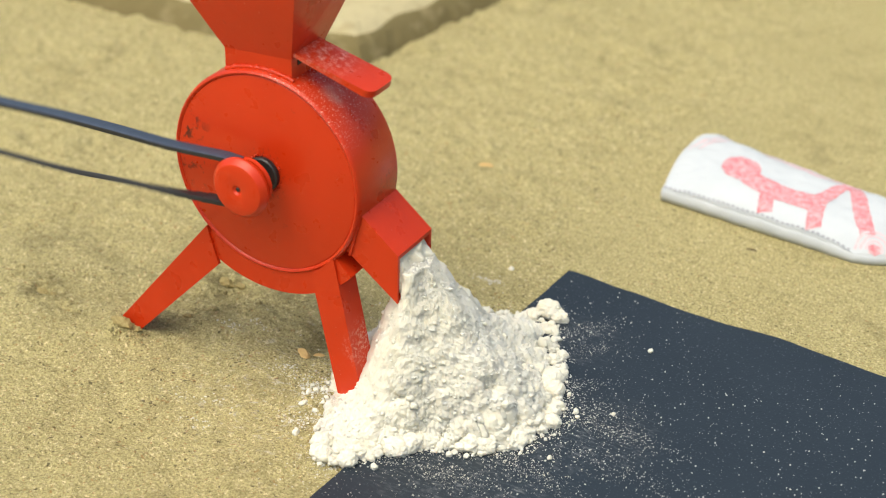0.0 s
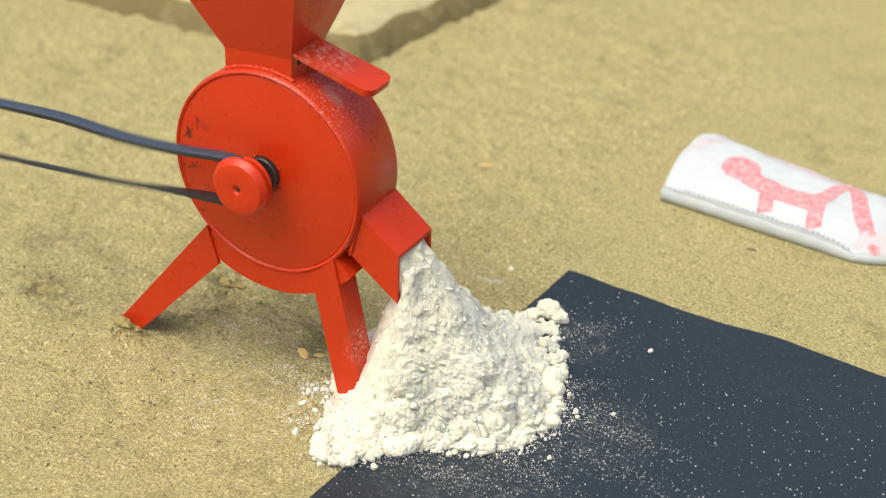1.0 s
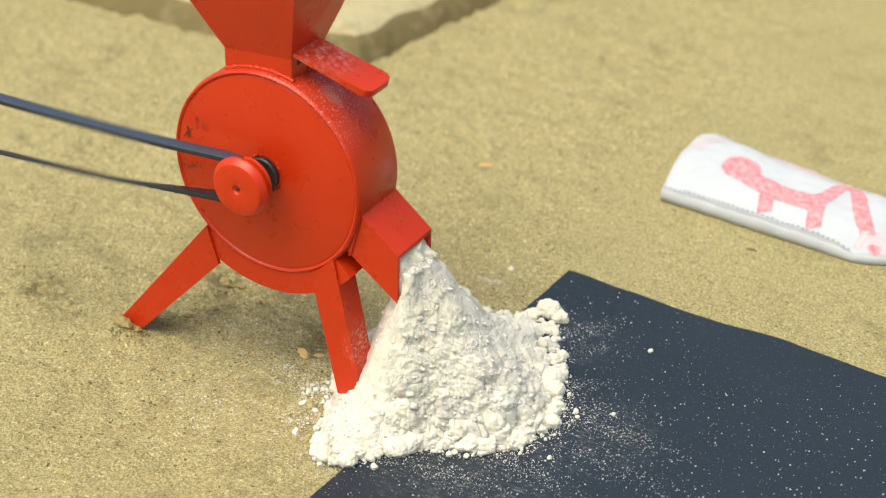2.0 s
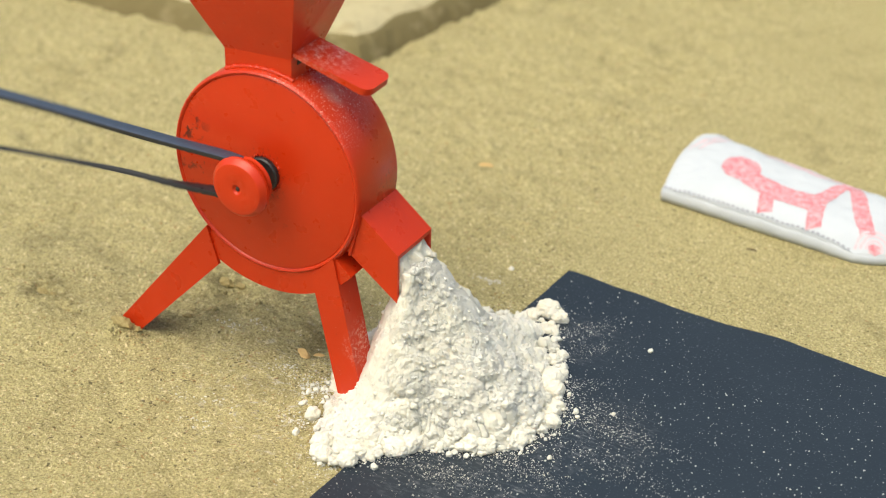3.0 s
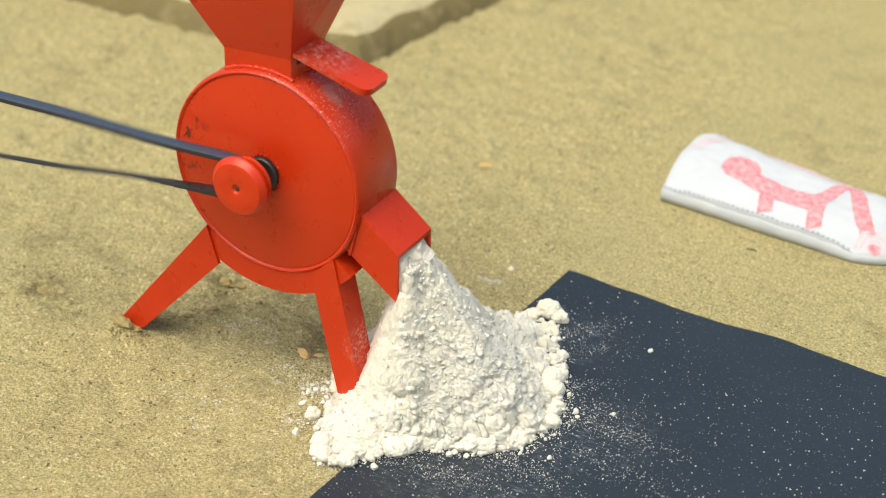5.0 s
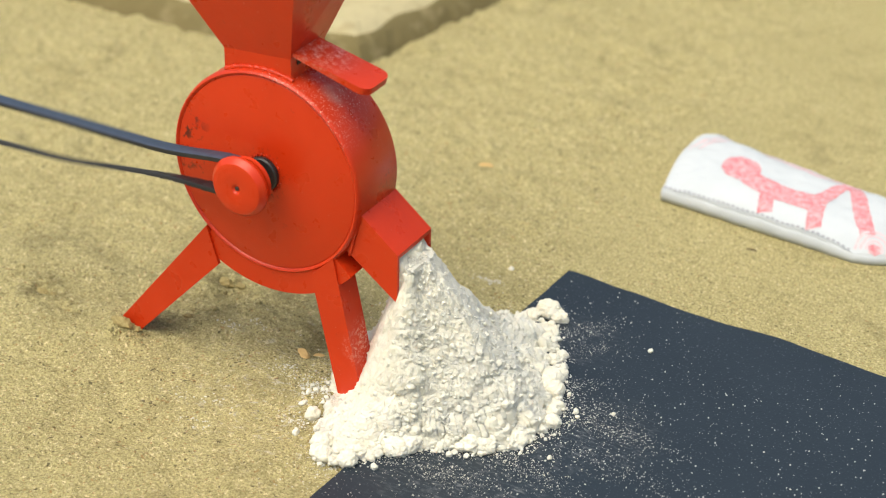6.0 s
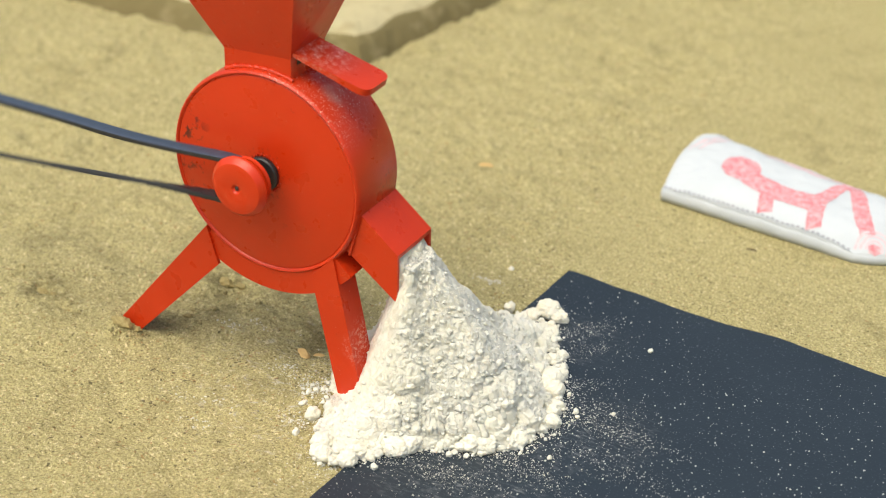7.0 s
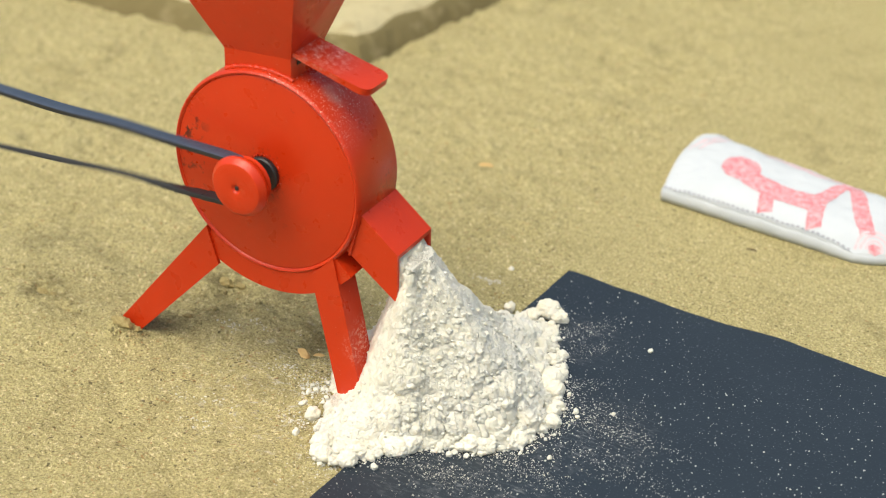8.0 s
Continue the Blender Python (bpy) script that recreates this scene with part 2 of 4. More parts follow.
def sand_height(x, y):
    if abs(x) > 0.8 or abs(y) > 0.9:
        return 0.0
    p = Vector((x, y, 0))
    z = 0.0028 * noise.noise(p * 9) + 0.0015 * noise.noise(p * 38 + Vector((5, 2, 1)))
    z += 0.0013 * noise.noise(p * 110) + 0.0009 * noise.noise(p * 260) + 0.0006 * noise.noise(p * 520)
    z += hollow(x, y, -0.079, -0.004, 0.012, 0.010, 0.0045)      # heaped round the foot
    z += hollow(x, y, 0.000, 0.036, 0.024, 0.020, -0.0075)        # scraped hollow under the drum
    z += hollow(x, y, -0.048, 0.024, 0.018, 0.012, 0.0035)
    z += hollow(x, y, -0.133, 0.004, 0.010, 0.0035, -0.0045) + hollow(x, y, -0.064, 0.0565, 0.007, 0.003, -0.004) + hollow(x, y, -0.110, -0.002, 0.016, 0.003, -0.0025)
    z += hollow(x, y, -0.066, 0.010, 0.010, 0.006, -0.0022) + hollow(x, y, -0.060, 0.052, 0.016, 0.010, -0.0030)
    z += hollow(x, y, -0.135, 0.030, 0.030, 0.020, 0.0040) + hollow(x, y, -0.100, -0.030, 0.030, 0.012, 0.0022)
    z += 0.0050 * max(0.0, noise.noise(p * 48 + Vector((9, 1, 4)))) ** 1.6
    flat = min(1.0, max(0.0, (x - 0.04) / 0.03))                 # pressed flat under the sheet and sack
    return z * (1 - 0.85 * flat)


def build_ground():
    xs, ys = stretch_axis(-0.40, 0.28, 0.0019), stretch_axis(-0.15, 0.58, 0.0019)
    verts = [(x, y, sand_height(x, y)) for y in ys for x in xs]
    w = len(xs)
    faces = [(j * w + i, j * w + i + 1, (j + 1) * w + i + 1, (j + 1) * w + i) for j in range(len(ys) - 1) for i in range(w - 1)]
    data = bpy.data.meshes.new("ground")
    data.from_pydata(verts, [], faces)
    data.polygons.foreach_set("use_smooth", [True] * len(data.polygons))
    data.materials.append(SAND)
    tagged(new("ground", data), "damp yellow sand, loose and grainy, scuffed underfoot", "sand", kind="structure")


build_ground()


# ---- pale slab behind the mill, with a broken corner
def build_slab():
    bm = bmesh.new()
    outline = []
    a, b, c = Vector((-0.60, 0.262)), Vector((-0.138, 0.296)), Vector((-0.085, 0.62))
    for p, q in ((a, b), (b, c)):
        for k in range(60):
            t = k / 60
            v = p.lerp(q, t)
            side = Vector((q.y - p.y, p.x - q.x)).normalized()
            outline.append(v + side * (0.0008 * noise.noise(Vector((v.x * 22, v.y * 22, 3))) + 0.0009 * noise.noise(Vector((v.x * 70, v.y * 70, 7)))))
    outline += [c, Vector((-0.60, 0.62))]
    low, mid, top, inn = [], [], [], []
    centre = Vector((-0.35, 0.45))
    for v in outline:
        n2 = (centre - v).normalized()
        wob = noise.noise(Vector((v.x * 40, v.y * 40, 0)))
        low.append(bm.verts.new((v.x - n2.x * 0.004, v.y - n2.y * 0.004, -0.003)))
        mid.append(bm.verts.new((v.x + n2.x * (0.002 + 0.002 * wob), v.y + n2.y * (0.002 + 0.002 * wob), 0.0075 + 0.002 * wob)))
        top.append(bm.verts.new((v.x + n2.x * (0.008 + 0.003 * wob), v.y + n2.y * (0.008 + 0.003 * wob), 0.0150 + 0.0018 * wob)))
        inn.append(bm.verts.new((v.x + n2.x * 0.024, v.y + n2.y * 0.024, 0.0188)))
    for p, q in ((low, mid), (mid, top), (top, inn)):
        for k in range(len(p)):
            j = (k + 1) % len(p)
            bm.faces.new((p[k], p[j], q[j], q[k]))
    bm.faces.new(inn)
    bm.faces.new(low[::-1])
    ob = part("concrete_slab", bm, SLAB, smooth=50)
    # the sides' shade is coloured in: steep faces get the darker material
    ob.data.materials.append(SLAB_SHADED)
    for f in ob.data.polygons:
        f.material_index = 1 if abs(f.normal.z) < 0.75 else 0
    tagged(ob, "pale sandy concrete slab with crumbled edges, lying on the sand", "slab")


build_slab()

# ---- dark sheet under the heap
SHEET_AT, SHEET_TURN = Vector((0.0736, 0.1480)), radians(-2.76)


def on_sheet(a, b):
    """A point a metres along the far edge and b metres towards the near side."""
    d = Vector((math.cos(SHEET_TURN), math.sin(SHEET_TURN)))
    return SHEET_AT + d * a + Vector((d.y, -d.x)) * b


def sheet_height(a, b):
    return 0.0022 + 0.0006 * noise.noise(Vector((a * 14, b * 14, 4))) + 0.0012 * math.exp(-((a - 0.105) / 0.03) ** 2 - (b / 0.04) ** 2)


def build_sheet():
    bm = bmesh.new()
    na, nb, la, lb = 56, 56, 0.34, 0.30
    rows = ([], [])
    for j in range(nb + 1):
        for level in (0, 1):
            line = []
            for i in range(na + 1):
                a, b = la * i / na, lb * j / nb
                edge = 0.0007 * noise.noise(Vector((a * 60, b * 60, 9))) + (0.0023 * math.exp(-((a - 0.083) / (0.035 if a < 0.083 else 0.019)) ** 2) if j == 0 else 0)
                v = on_sheet(a + (edge if i == 0 else 0), b + (edge if j == 0 else 0))
                line.append(bm.verts.new((v.x, v.y, sheet_height(a, b) - 0.0012 * level)))
            rows[level].append(line)
    for level in (0, 1):
        g = rows[level]
        for j in range(nb):
            for i in range(na):
                bm.faces.new((g[j][i], g[j][i + 1], g[j + 1][i + 1], g[j + 1][i]))
    t, l = rows
    for k in range(na):
        bm.faces.new((t[0][k], t[0][k + 1], l[0][k + 1], l[0][k]))
        bm.faces.new((t[nb][k], t[nb][k + 1], l[nb][k + 1], l[nb][k]))
    for k in range(nb):
        bm.faces.new((t[k][0], t[k + 1][0], l[k + 1][0], l[k][0]))
        bm.faces.new((t[k][na], t[k + 1][na], l[k + 1][na], l[k][na]))
    tagged(part("dark_sheet", bm, SHEET, smooth=40), "thin dark blue-grey sheet dusted with flour, flat on sand", "sheet")


build_sheet()

# ---- the mill: drum across y, front plate at y = 0, axis at height AXIS
AXIS, DRUM_R, DRUM_W = 0.1017, 0.0463, 0.0316
mill = thing("flour_mill", "small red-painted steel flour mill on splayed angle-iron legs", "flour mill")


def build_drum():
    r, w = DRUM_R, DRUM_W
    shell = [(0.0438, 0.0009), (0.0441, 0.0003), (0.0445, 0.0000), (0.0450, -0.0002), (0.0456, 0.0002), (0.0460, 0.0009), (r, 0.0022), (r, w - 0.002), (r - 0.001, w), (r - 0.004, w), (r - 0.004, 0.0016), (0.0438, 0.0009)]
    part("drum_shell", turned(shell, 128, 0, AXIS), RED_SHELL, mill, smooth=40)
    q = 0.0441
    plate = [(0, 0.0004), (q - 0.0008, 0.0004), (q - 0.0003, 0.0006), (q, 0.0010), (q, 0.0030), (0, 0.0030)]
    part("front_plate", turned(plate, 128, 0, AXIS), RED_PLATE, mill, smooth=35)
    part("back_plate", turned([(0, w - 0.004), (r - 0.0042, w - 0.004), (r - 0.0042, w - 0.001), (0, w - 0.001)], 96, 0, AXIS), RED, mill, smooth=35)


def build_band():
    """The curved saddle under the drum that the legs are welded to."""
    pts = []
    for k in range(41):
        a = radians(231 + (318 - 231) * k / 40)
        pts.append((0.0560 * math.cos(a), AXIS + 0.0560 * math.sin(a)))
    for k in range(41):
        a = radians(318 - (318 - 231) * k / 40)
        pts.append((0.0449 * math.cos(a), AXIS + 0.0449 * math.sin(a)))
    part("saddle", prism(pts, 0.0008, 0.0285, 0.0006), RED, mill, smooth=30)


def build_leg(outline, outer, name="leg"):
    """Angle iron: a front flange, and a side flange that runs back from its outer edge."""
    bm = prism(outline, -0.0004, 0.0014, 0.0004)
    (ax, az), (bx, bz) = outer
    d = Vector((bx - ax, bz - az)).normalized()
    s = Vector((-d.y, d.x))
    mid = Vector((sum(p[0] for p in outline) / 4, sum(p[1] for p in outline) / 4))
    if (mid - Vector((bx, bz))).dot(s) < 0:
        s = -s
    side = prism([(ax, az), (bx, bz), (bx + s.x * 0.002, bz + s.y * 0.002), (ax + s.x * 0.002, az + s.y * 0.002)], 0.0012, 0.0125, 0.0003)
    data = bpy.data.meshes.new("flange")
    side.to_mesh(data)
    side.free()
    bm.from_mesh(data)
    bpy.data.meshes.remove(data)
    part(name, bm, RED_LEG, mill, smooth=30)


def bead(points, radius, seed):
    """A weld bead: an uneven tube through points."""
    bm = bmesh.new()
    rows = []
    for k, p in enumerate(points):
        d = (points[min(k + 1, len(points) - 1)] - points[max(k - 1, 0)]).normalized()
        side = d.cross(Vector((0, 1, 0))).normalized()
        up = side.cross(d)
        w = radius * (1 + 0.35 * noise.noise(p * 420 + Vector((seed, 0, 0))) + 0.2 * math.sin(k * 1.3))
        rows.append([bm.verts.new(p + (side * math.cos(a) + up * math.sin(a)) * w * (1 + 0.25 * noise.noise(Vector((k * 0.4, a, seed))))) for a in [math.tau * j / 8 for j in range(8)]])
    for p, q in zip(rows, rows[1:]):
        for j in range(8):
            bm.faces.new((p[j], p[(j + 1) % 8], q[(j + 1) % 8], q[j]))
    bm.faces.new(rows[0])
    bm.faces.new(rows[-1][::-1])
    return bm


def build_welds():
    arc = [radians(226 + k) for k in range(91)]
    part("saddle_weld", bead([Vector((0.0450 * math.cos(a), 0.0008, AXIS + 0.0450 * math.sin(a))) for a in arc], 0.00045, 4), RED, mill, "thin red weld bead", smooth=60)
    line = [-0.0195 + 0.033 * k / 44 for k in range(45)]
    part("neck_weld", bead([Vector((x, 0.0030, AXIS + math.sqrt(DRUM_R ** 2 - x * x) + 0.0003)) for x in line], 0.0011, 7), RED_DULL, mill, "rough red weld bead with grime", smooth=60)
    part("chute_weld", bead([Vector((0.0452 - 0.0052 * k / 24, 0.0026, 0.0941 - 0.020 * k / 24)) for k in range(25)], 0.0008, 9), RED_DULL, mill, "lumpy red weld bead", smooth=60)


def build_hopper():
    x0, x1, y0, y1, zl, zr = -0.0200, 0.0125, 0.0032, 0.0280, 0.1532, 0.1555
    t = 0.0014
    bm = bmesh.new()
    loops = []
    for inset, zz in ((0, 0), (0, 1), (t, 1), (t, 0)):
        c = []
        for x, y, z in ((x0 + inset, y0 + inset, zl), (x1 - inset, y0 + inset, zr), (x1 - inset, y1 - inset, zr), (x0 + inset, y1 - inset, zl)):
            c.append(bm.verts.new((x, y, z if zz else AXIS + math.sqrt(DRUM_R ** 2 - 0.02 ** 2) - 0.0025)))
        loops.append(c)
    for k in range(4):
        p, q = loops[k], loops[(k + 1) % 4]
        for j in range(4):
            i = (j + 1) % 4
            bm.faces.new((p[j], p[i], q[i], q[j]))
    part("neck", bevel(bm, 0.0005, 2), RED, mill, smooth=30)
    # black plate laid on the neck for the slot's shade and grime
    slot = prism([(x1 - 0.0004, 0.1516), (x1 + 0.0003, 0.1516), (x1 + 0.0003, 0.1548), (x1 - 0.0004, 0.1548)], 0.0075, 0.0255)
    part("slot_shade", slot, BLACK, mill, "black plate for the shade and grime of the slot under the feed plate")
    hopper_body = new("hopper", None)
    hopper_body.parent = mill
    rise = 0.052
    fl, fr, br, bl = (x0, y0, zl), (x1, y0, zr), (x1, y1, zr), (x0, y1, zl)
    tfl, tfr = (x0 - 0.60 * rise, y0 - 0.30 * rise, zl + rise), (x1 + 0.27 * rise, y0 - 0.30 * rise, zr + rise)
    tbr, tbl = (x1 + 0.38 * rise, y1 + 0.36 * rise, zr + rise), (x0 - 0.60 * rise, y1 + 0.36 * rise, zl + rise)
    for quad in ((fl, fr, tfr, tfl), (fr, br, tbr, tfr), (br, bl, tbl, tbr), (bl, fl, tfl, tbl)):
        part("hopper_panel", solid_quad(*quad, 0.0012), RED, hopper_body, smooth=30)


def build_gate():
    """The sliding feed plate under the hopper, sagging outwards."""
    bm = bmesh.new()
    ln, wd, th, rad = 0.0362, 0.0186, 0.0016, 0.0045
    outline = [(-0.004, 0.0), (ln - rad, 0.0)]
    outline += [(ln - rad + rad * math.sin(a), rad - rad * math.cos(a)) for a in np.linspace(0.2, math.pi / 2, 6)]
    outline += [(ln - rad + rad * math.cos(a), wd - rad + rad * math.sin(a)) for a in np.linspace(0, math.pi / 2, 6)]
    outline += [(-0.004, wd)]
    top = [bm.verts.new((x, y, 0)) for x, y in outline]
    low = [bm.verts.new((x, y, -th if x < ln - rad - 0.001 else -th - 0.0014)) for x, y in outline]
    bm.faces.new(top)
    bm.faces.new(low[::-1])
    for k in range(len(top)):
        j = (k + 1) % len(top)
        bm.faces.new((top[j], top[k], low[k], low[j]))
    gate = part("slide_gate", bevel(bm, 0.0004, 2, 30), RED_GATE, mill, "scuffed red feed plate dusted with flour", smooth=35)
    gate.matrix_basis = GATE_POSE
    return gate


GATE_POSE = pose(0.0146, 0.0036, 0.1583, 0, 13.5, 0)


def build_chute():
    t = 0.0014
    y0, y1 = 0.0030, 0.0302
    top0, top1, low1, low0 = (0.036, 0.1016), (0.0630, 0.0801), (0.0628, 0.0573), (0.0280, 0.0828)
    bm = bmesh.new()
    outer = [[bm.verts.new((x, y, z)) for (x, z), y in ((a, y0), (a, y1), (b, y1), (b, y0))] for a, b in ((top0, low0), (top1, low1))]
    inner = []
    for a, b in ((top0, low0), (top1, low1)):
        a2, b2 = (a[0], a[1] - t * 1.25), (b[0], b[1] + t * 1.25)
        inner.append([bm.verts.new((x, y, z)) for (x, z), y in ((a2, y0 + t), (a2, y1 - t), (b2, y1 - t), (b2, y0 + t))])
    for k in range(4):
        j = (k + 1) % 4
        bm.faces.new((outer[0][k], outer[0][j], outer[1][j], outer[1][k]))
        bm.faces.new((inner[0][k], inner[0][j], inner[1][j], inner[1][k]))
        bm.faces.new((outer[1][k], outer[1][j], inner[1][j], inner[1][k]))
        bm.faces.new((outer[0][k], outer[0][j], inner[0][j], inner[0][k]))
    part("outlet_chute", bevel(bm, 0.0010, 3), RED, mill, "square red steel outlet tube", smooth=30)


def build_pulley():
    part("shaft_bush", turned([(0, 0.0), (0.0076, 0.0), (0.0076, -0.0016), (0.0070, -0.0022), (0.0, -0.0022)], 48, -0.0002, AXIS + 0.0005), BLACK, mill, "black greasy shaft bush", smooth=35)
    rng = random.Random(8)
    bm = bmesh.new()
    for k in range(46):
        a = rng.uniform(0, 6.283)
        r = 0.0084 + rng.uniform(-0.0003, 0.0003)
        lump(bm, (r * math.cos(a), 0.0002, AXIS + 0.0005 + r * math.sin(a)), rng.uniform(0.0002, 0.0006), rng)
    part("bush_weld", bm, RED_DULL, mill, "lumpy red weld ring", smooth=60)
    wheel = new("pulley", None)
    wheel.parent = mill
    wheel.location = (-0.0012, 0, AXIS + 0.0009)
    prof = [(0, -0.0178), (0.0014, -0.0180), (0.0022, -0.0188), (0.0030, -0.0190), (0.0104, -0.0190), (0.0113, -0.0187), (0.0131, -0.0168), (0.0134, -0.0160), (0.0133, -0.0154), (0.0131, -0.0146), (0.0070, -0.0140), (0.0070, -0.0114), (0.0106, -0.0108), (0.0110, -0.0094), (0.0102, -0.0086), (0, -0.0086)]
    part("rim", turned(prof, 72), RED_DULL, wheel, smooth=28)
    part("shaft", turned([(0, -0.0183), (0.0007, -0.0183), (0.0010, -0.0180), (0.0012, -0.001), (0, -0.001)], 16), BLACK, wheel, "dark steel shaft end", smooth=40)
    return wheel


build_drum()
build_band()
build_leg([(-0.0312, 0.0680), (-0.0258, 0.0500), (-0.0790, -0.0070), (-0.0915, -0.0070)], ((-0.0375, 0.0602), (-0.0915, -0.0070)))
build_leg([(0.0225, 0.0600), (0.0335, 0.0715), (0.0502, -0.0060), (0.0376, -0.0060)], ((0.0335, 0.0715), (0.0502, -0.0060)))
build_welds()
build_hopper()
gate = build_gate()
build_chute()
pulley = build_pulley()

# ---- drive belt: short rigid lengths, flapping between this pulley and a motor out of view
belt = thing("drive_belt", "dark blue-grey flat rubber belt running over the mill pulley", "belt")
BELT_Y, BELT_W, BELT_T = -0.0126, 0.0064, 0.0022
LINKS, FAR_X = 26, -0.185


def build_wrap():
    bm = bmesh.new()
    r0, r1 = 0.0073, 0.0073 + BELT_T
    rows = []
    for k in range(33):
        a = radians(96 - 192 * k / 32)
        rows.append([bm.verts.new((-0.0012 + r * math.cos(a), y, AXIS + 0.0009 + r * math.sin(a))) for r, y in ((r0, BELT_Y - 0.0011), (r1, BELT_Y - 0.0012), (r1, BELT_Y + 0.0012), (r0, BELT_Y + 0.0011))])
    for p, q in zip(rows, rows[1:]):
        for j in range(4):
            bm.faces.new((p[j], p[(j + 1) % 4], q[(j + 1) % 4], q[j]))
    part("belt_bend", bm, BELT_BLACK, belt, smooth=40)


def link_mesh(length):
    bm = bmesh.new()
    bmesh.ops.create_cube(bm, size=1)
    for v in bm.verts:
        v.co = Vector((v.co.x * length, v.co.y * BELT_W, v.co.z * BELT_T))
    edges = [e for e in bm.edges if abs(e.verts[0].co.x - e.verts[1].co.x) > 1e-5]
    bmesh.ops.bevel(bm, geom=edges, offset=0.0006, segments=2, profile=0.6, affect="EDGES")
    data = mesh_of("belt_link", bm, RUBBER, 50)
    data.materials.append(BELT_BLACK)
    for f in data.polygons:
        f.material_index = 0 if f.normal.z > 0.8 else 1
    return data


build_wrap()
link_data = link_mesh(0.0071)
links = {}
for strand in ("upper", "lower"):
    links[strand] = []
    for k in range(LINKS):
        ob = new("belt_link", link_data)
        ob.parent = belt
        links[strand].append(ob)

# heights of the two strands, in millimetres, at five stations along the belt, half second by half second
STATIONS = (-0.126, -0.096, -0.066, -0.038, -0.011)
UPPER = (
    (0.0, 106.5, 108.6, 109.8, 110.5, 112.8),
    (0.5, 112.4, 112.5, 113.3, 112.6, 112.9),
    (1.0, 105.6, 107.6, 107.2, 108.9, 112.5),
    (1.5, 106.8, 107.5, 108.8, 110.5, 112.8),
    (3.0, 110.2, 111.1, 111.5, 112.1, 113.1),
    (3.5, 106.9, 108.2, 107.7, 109.4, 112.5),
    (4.0, 111.3, 111.9, 112.5, 112.1, 112.9),
    (4.5, 109.7, 111.1, 111.5, 112.1, 112.9),
    (6.0, 106.8, 107.4, 107.7, 108.6, 112.2),
    (6.5, 106.3, 107.5, 108.5, 109.4, 112.5),
    (7.0, 107.6, 108.2, 108.3, 109.9, 112.5),
    (7.5, 108.4, 108.2, 108.3, 109.9, 112.5),
    (8.0, 112.3, 112.0, 113.3, 113.1, 113.2),
)
LOWER = (
    (0.0, 80.9, 82.4, 85.6, 88.3, 91.8),
    (0.5, 82.1, 85.7, 89.2, 91.0, 94.0),
    (1.0, 79.0, 81.8, 84.8, 89.1, 92.3),
    (1.5, 79.9, 81.6, 84.0, 88.9, 92.9),
    (3.0, 83.6, 87.3, 90.6, 92.4, 95.6),
    (3.5, 87.5, 89.7, 93.4, 95.8, 96.7),
    (4.0, 78.2, 83.5, 88.6, 90.8, 94.5),
    (4.5, 77.5, 82.4, 88.0, 91.6, 95.1),
    (6.0, 85.9, 87.5, 91.7, 95.3, 96.7),
    (6.5, 87.4, 89.8, 92.9, 95.4, 97.8),
    (7.0, 80.0, 83.4, 87.1, 90.5, 93.4),
    (7.5, 77.8, 80.6, 84.9, 89.7, 92.9),
    (8.0, 84.2, 86.7, 89.6, 90.4, 92.3),
)


END = (112.2, 93.4)


def strand_height(table, t, x):
    """The belt's height at x and t: between two rows of the table, and with its flutter."""
    j = 0
    while j < len(table) - 2 and table[j + 1][0] < t:
        j += 1
    (t0, *a), (t1, *b) = table[j], table[j + 1]
    s = min(1.0, max(0.0, (t - t0) / (t1 - t0)))
    s = s * s * (3 - 2 * s)
    row = [p + (q - p) * s for p, q in zip(a, b)]
    if x <= STATIONS[0]:
        slope = (row[1] - row[0]) / (STATIONS[1] - STATIONS[0])
        z = row[0] + slope * (x - STATIONS[0])
    else:
        z = row[4] + (END[table is LOWER] - row[4]) * min(1.0, max(0.0, (x - STATIONS[4]) / 0.013))
        k = min(3, max(0, int(np.searchsorted(STATIONS, x)) - 1))
        u = (x - STATIONS[k]) / (STATIONS[k + 1] - STATIONS[k])
        if 0 <= u <= 1:
            m = [0.0] * 5
            for i in range(5):
                lo, hi = max(0, i - 1), min(4, i + 1)
                m[i] = (row[hi] - row[lo]) / (STATIONS[hi] - STATIONS[lo])
            h = STATIONS[k + 1] - STATIONS[k]
            z = ((1 + 2 * u) * (1 - u) ** 2 * row[k] + u * (1 - u) ** 2 * h * m[k]
                 + u * u * (3 - 2 * u) * row[k + 1] + u * u * (u - 1) * h * m[k + 1])
    return z / 1000


def flutter(t, x, lower):
    n = t * FPS
    reach = min(1.0, max(0.0, (-0.006 - x) / 0.05))
    wave = math.sin(2 * math.pi * n / 3.75 + 0.0) * math.cos(x * (34 if lower else 26) + (1.1 if lower else 0.2) + t * 0.9)
    return (0.0038 if lower else 0.0034) * reach * wave


def link_rows(strand, k):
    lower = strand == "lower"
    table = LOWER if lower else UPPER
    start = 0.0 if lower else -0.0030
    xa = start + (FAR_X - start) * k / LINKS
    xb = start + (FAR_X - start) * (k + 1) / LINKS
    rows = []
    for n in range(0, 241):
        t = n / FPS
        za, zb = (strand_height(table, t, x) + flutter(t, x, lower) for x in (xa, xb))
        tilt = math.degrees(math.atan2(za - zb, xa - xb))
        twist = -30 * min(1.0, max(0.0, (-0.01 - xa) / 0.04)) if lower else 0
        rows.append((t, pose((xa + xb) / 2, BELT_Y, (za + zb) / 2, 0, -tilt, 0) @ pose(0, 0, 0, 180 + twist if lower else 0, 0, 0)))
    return rows


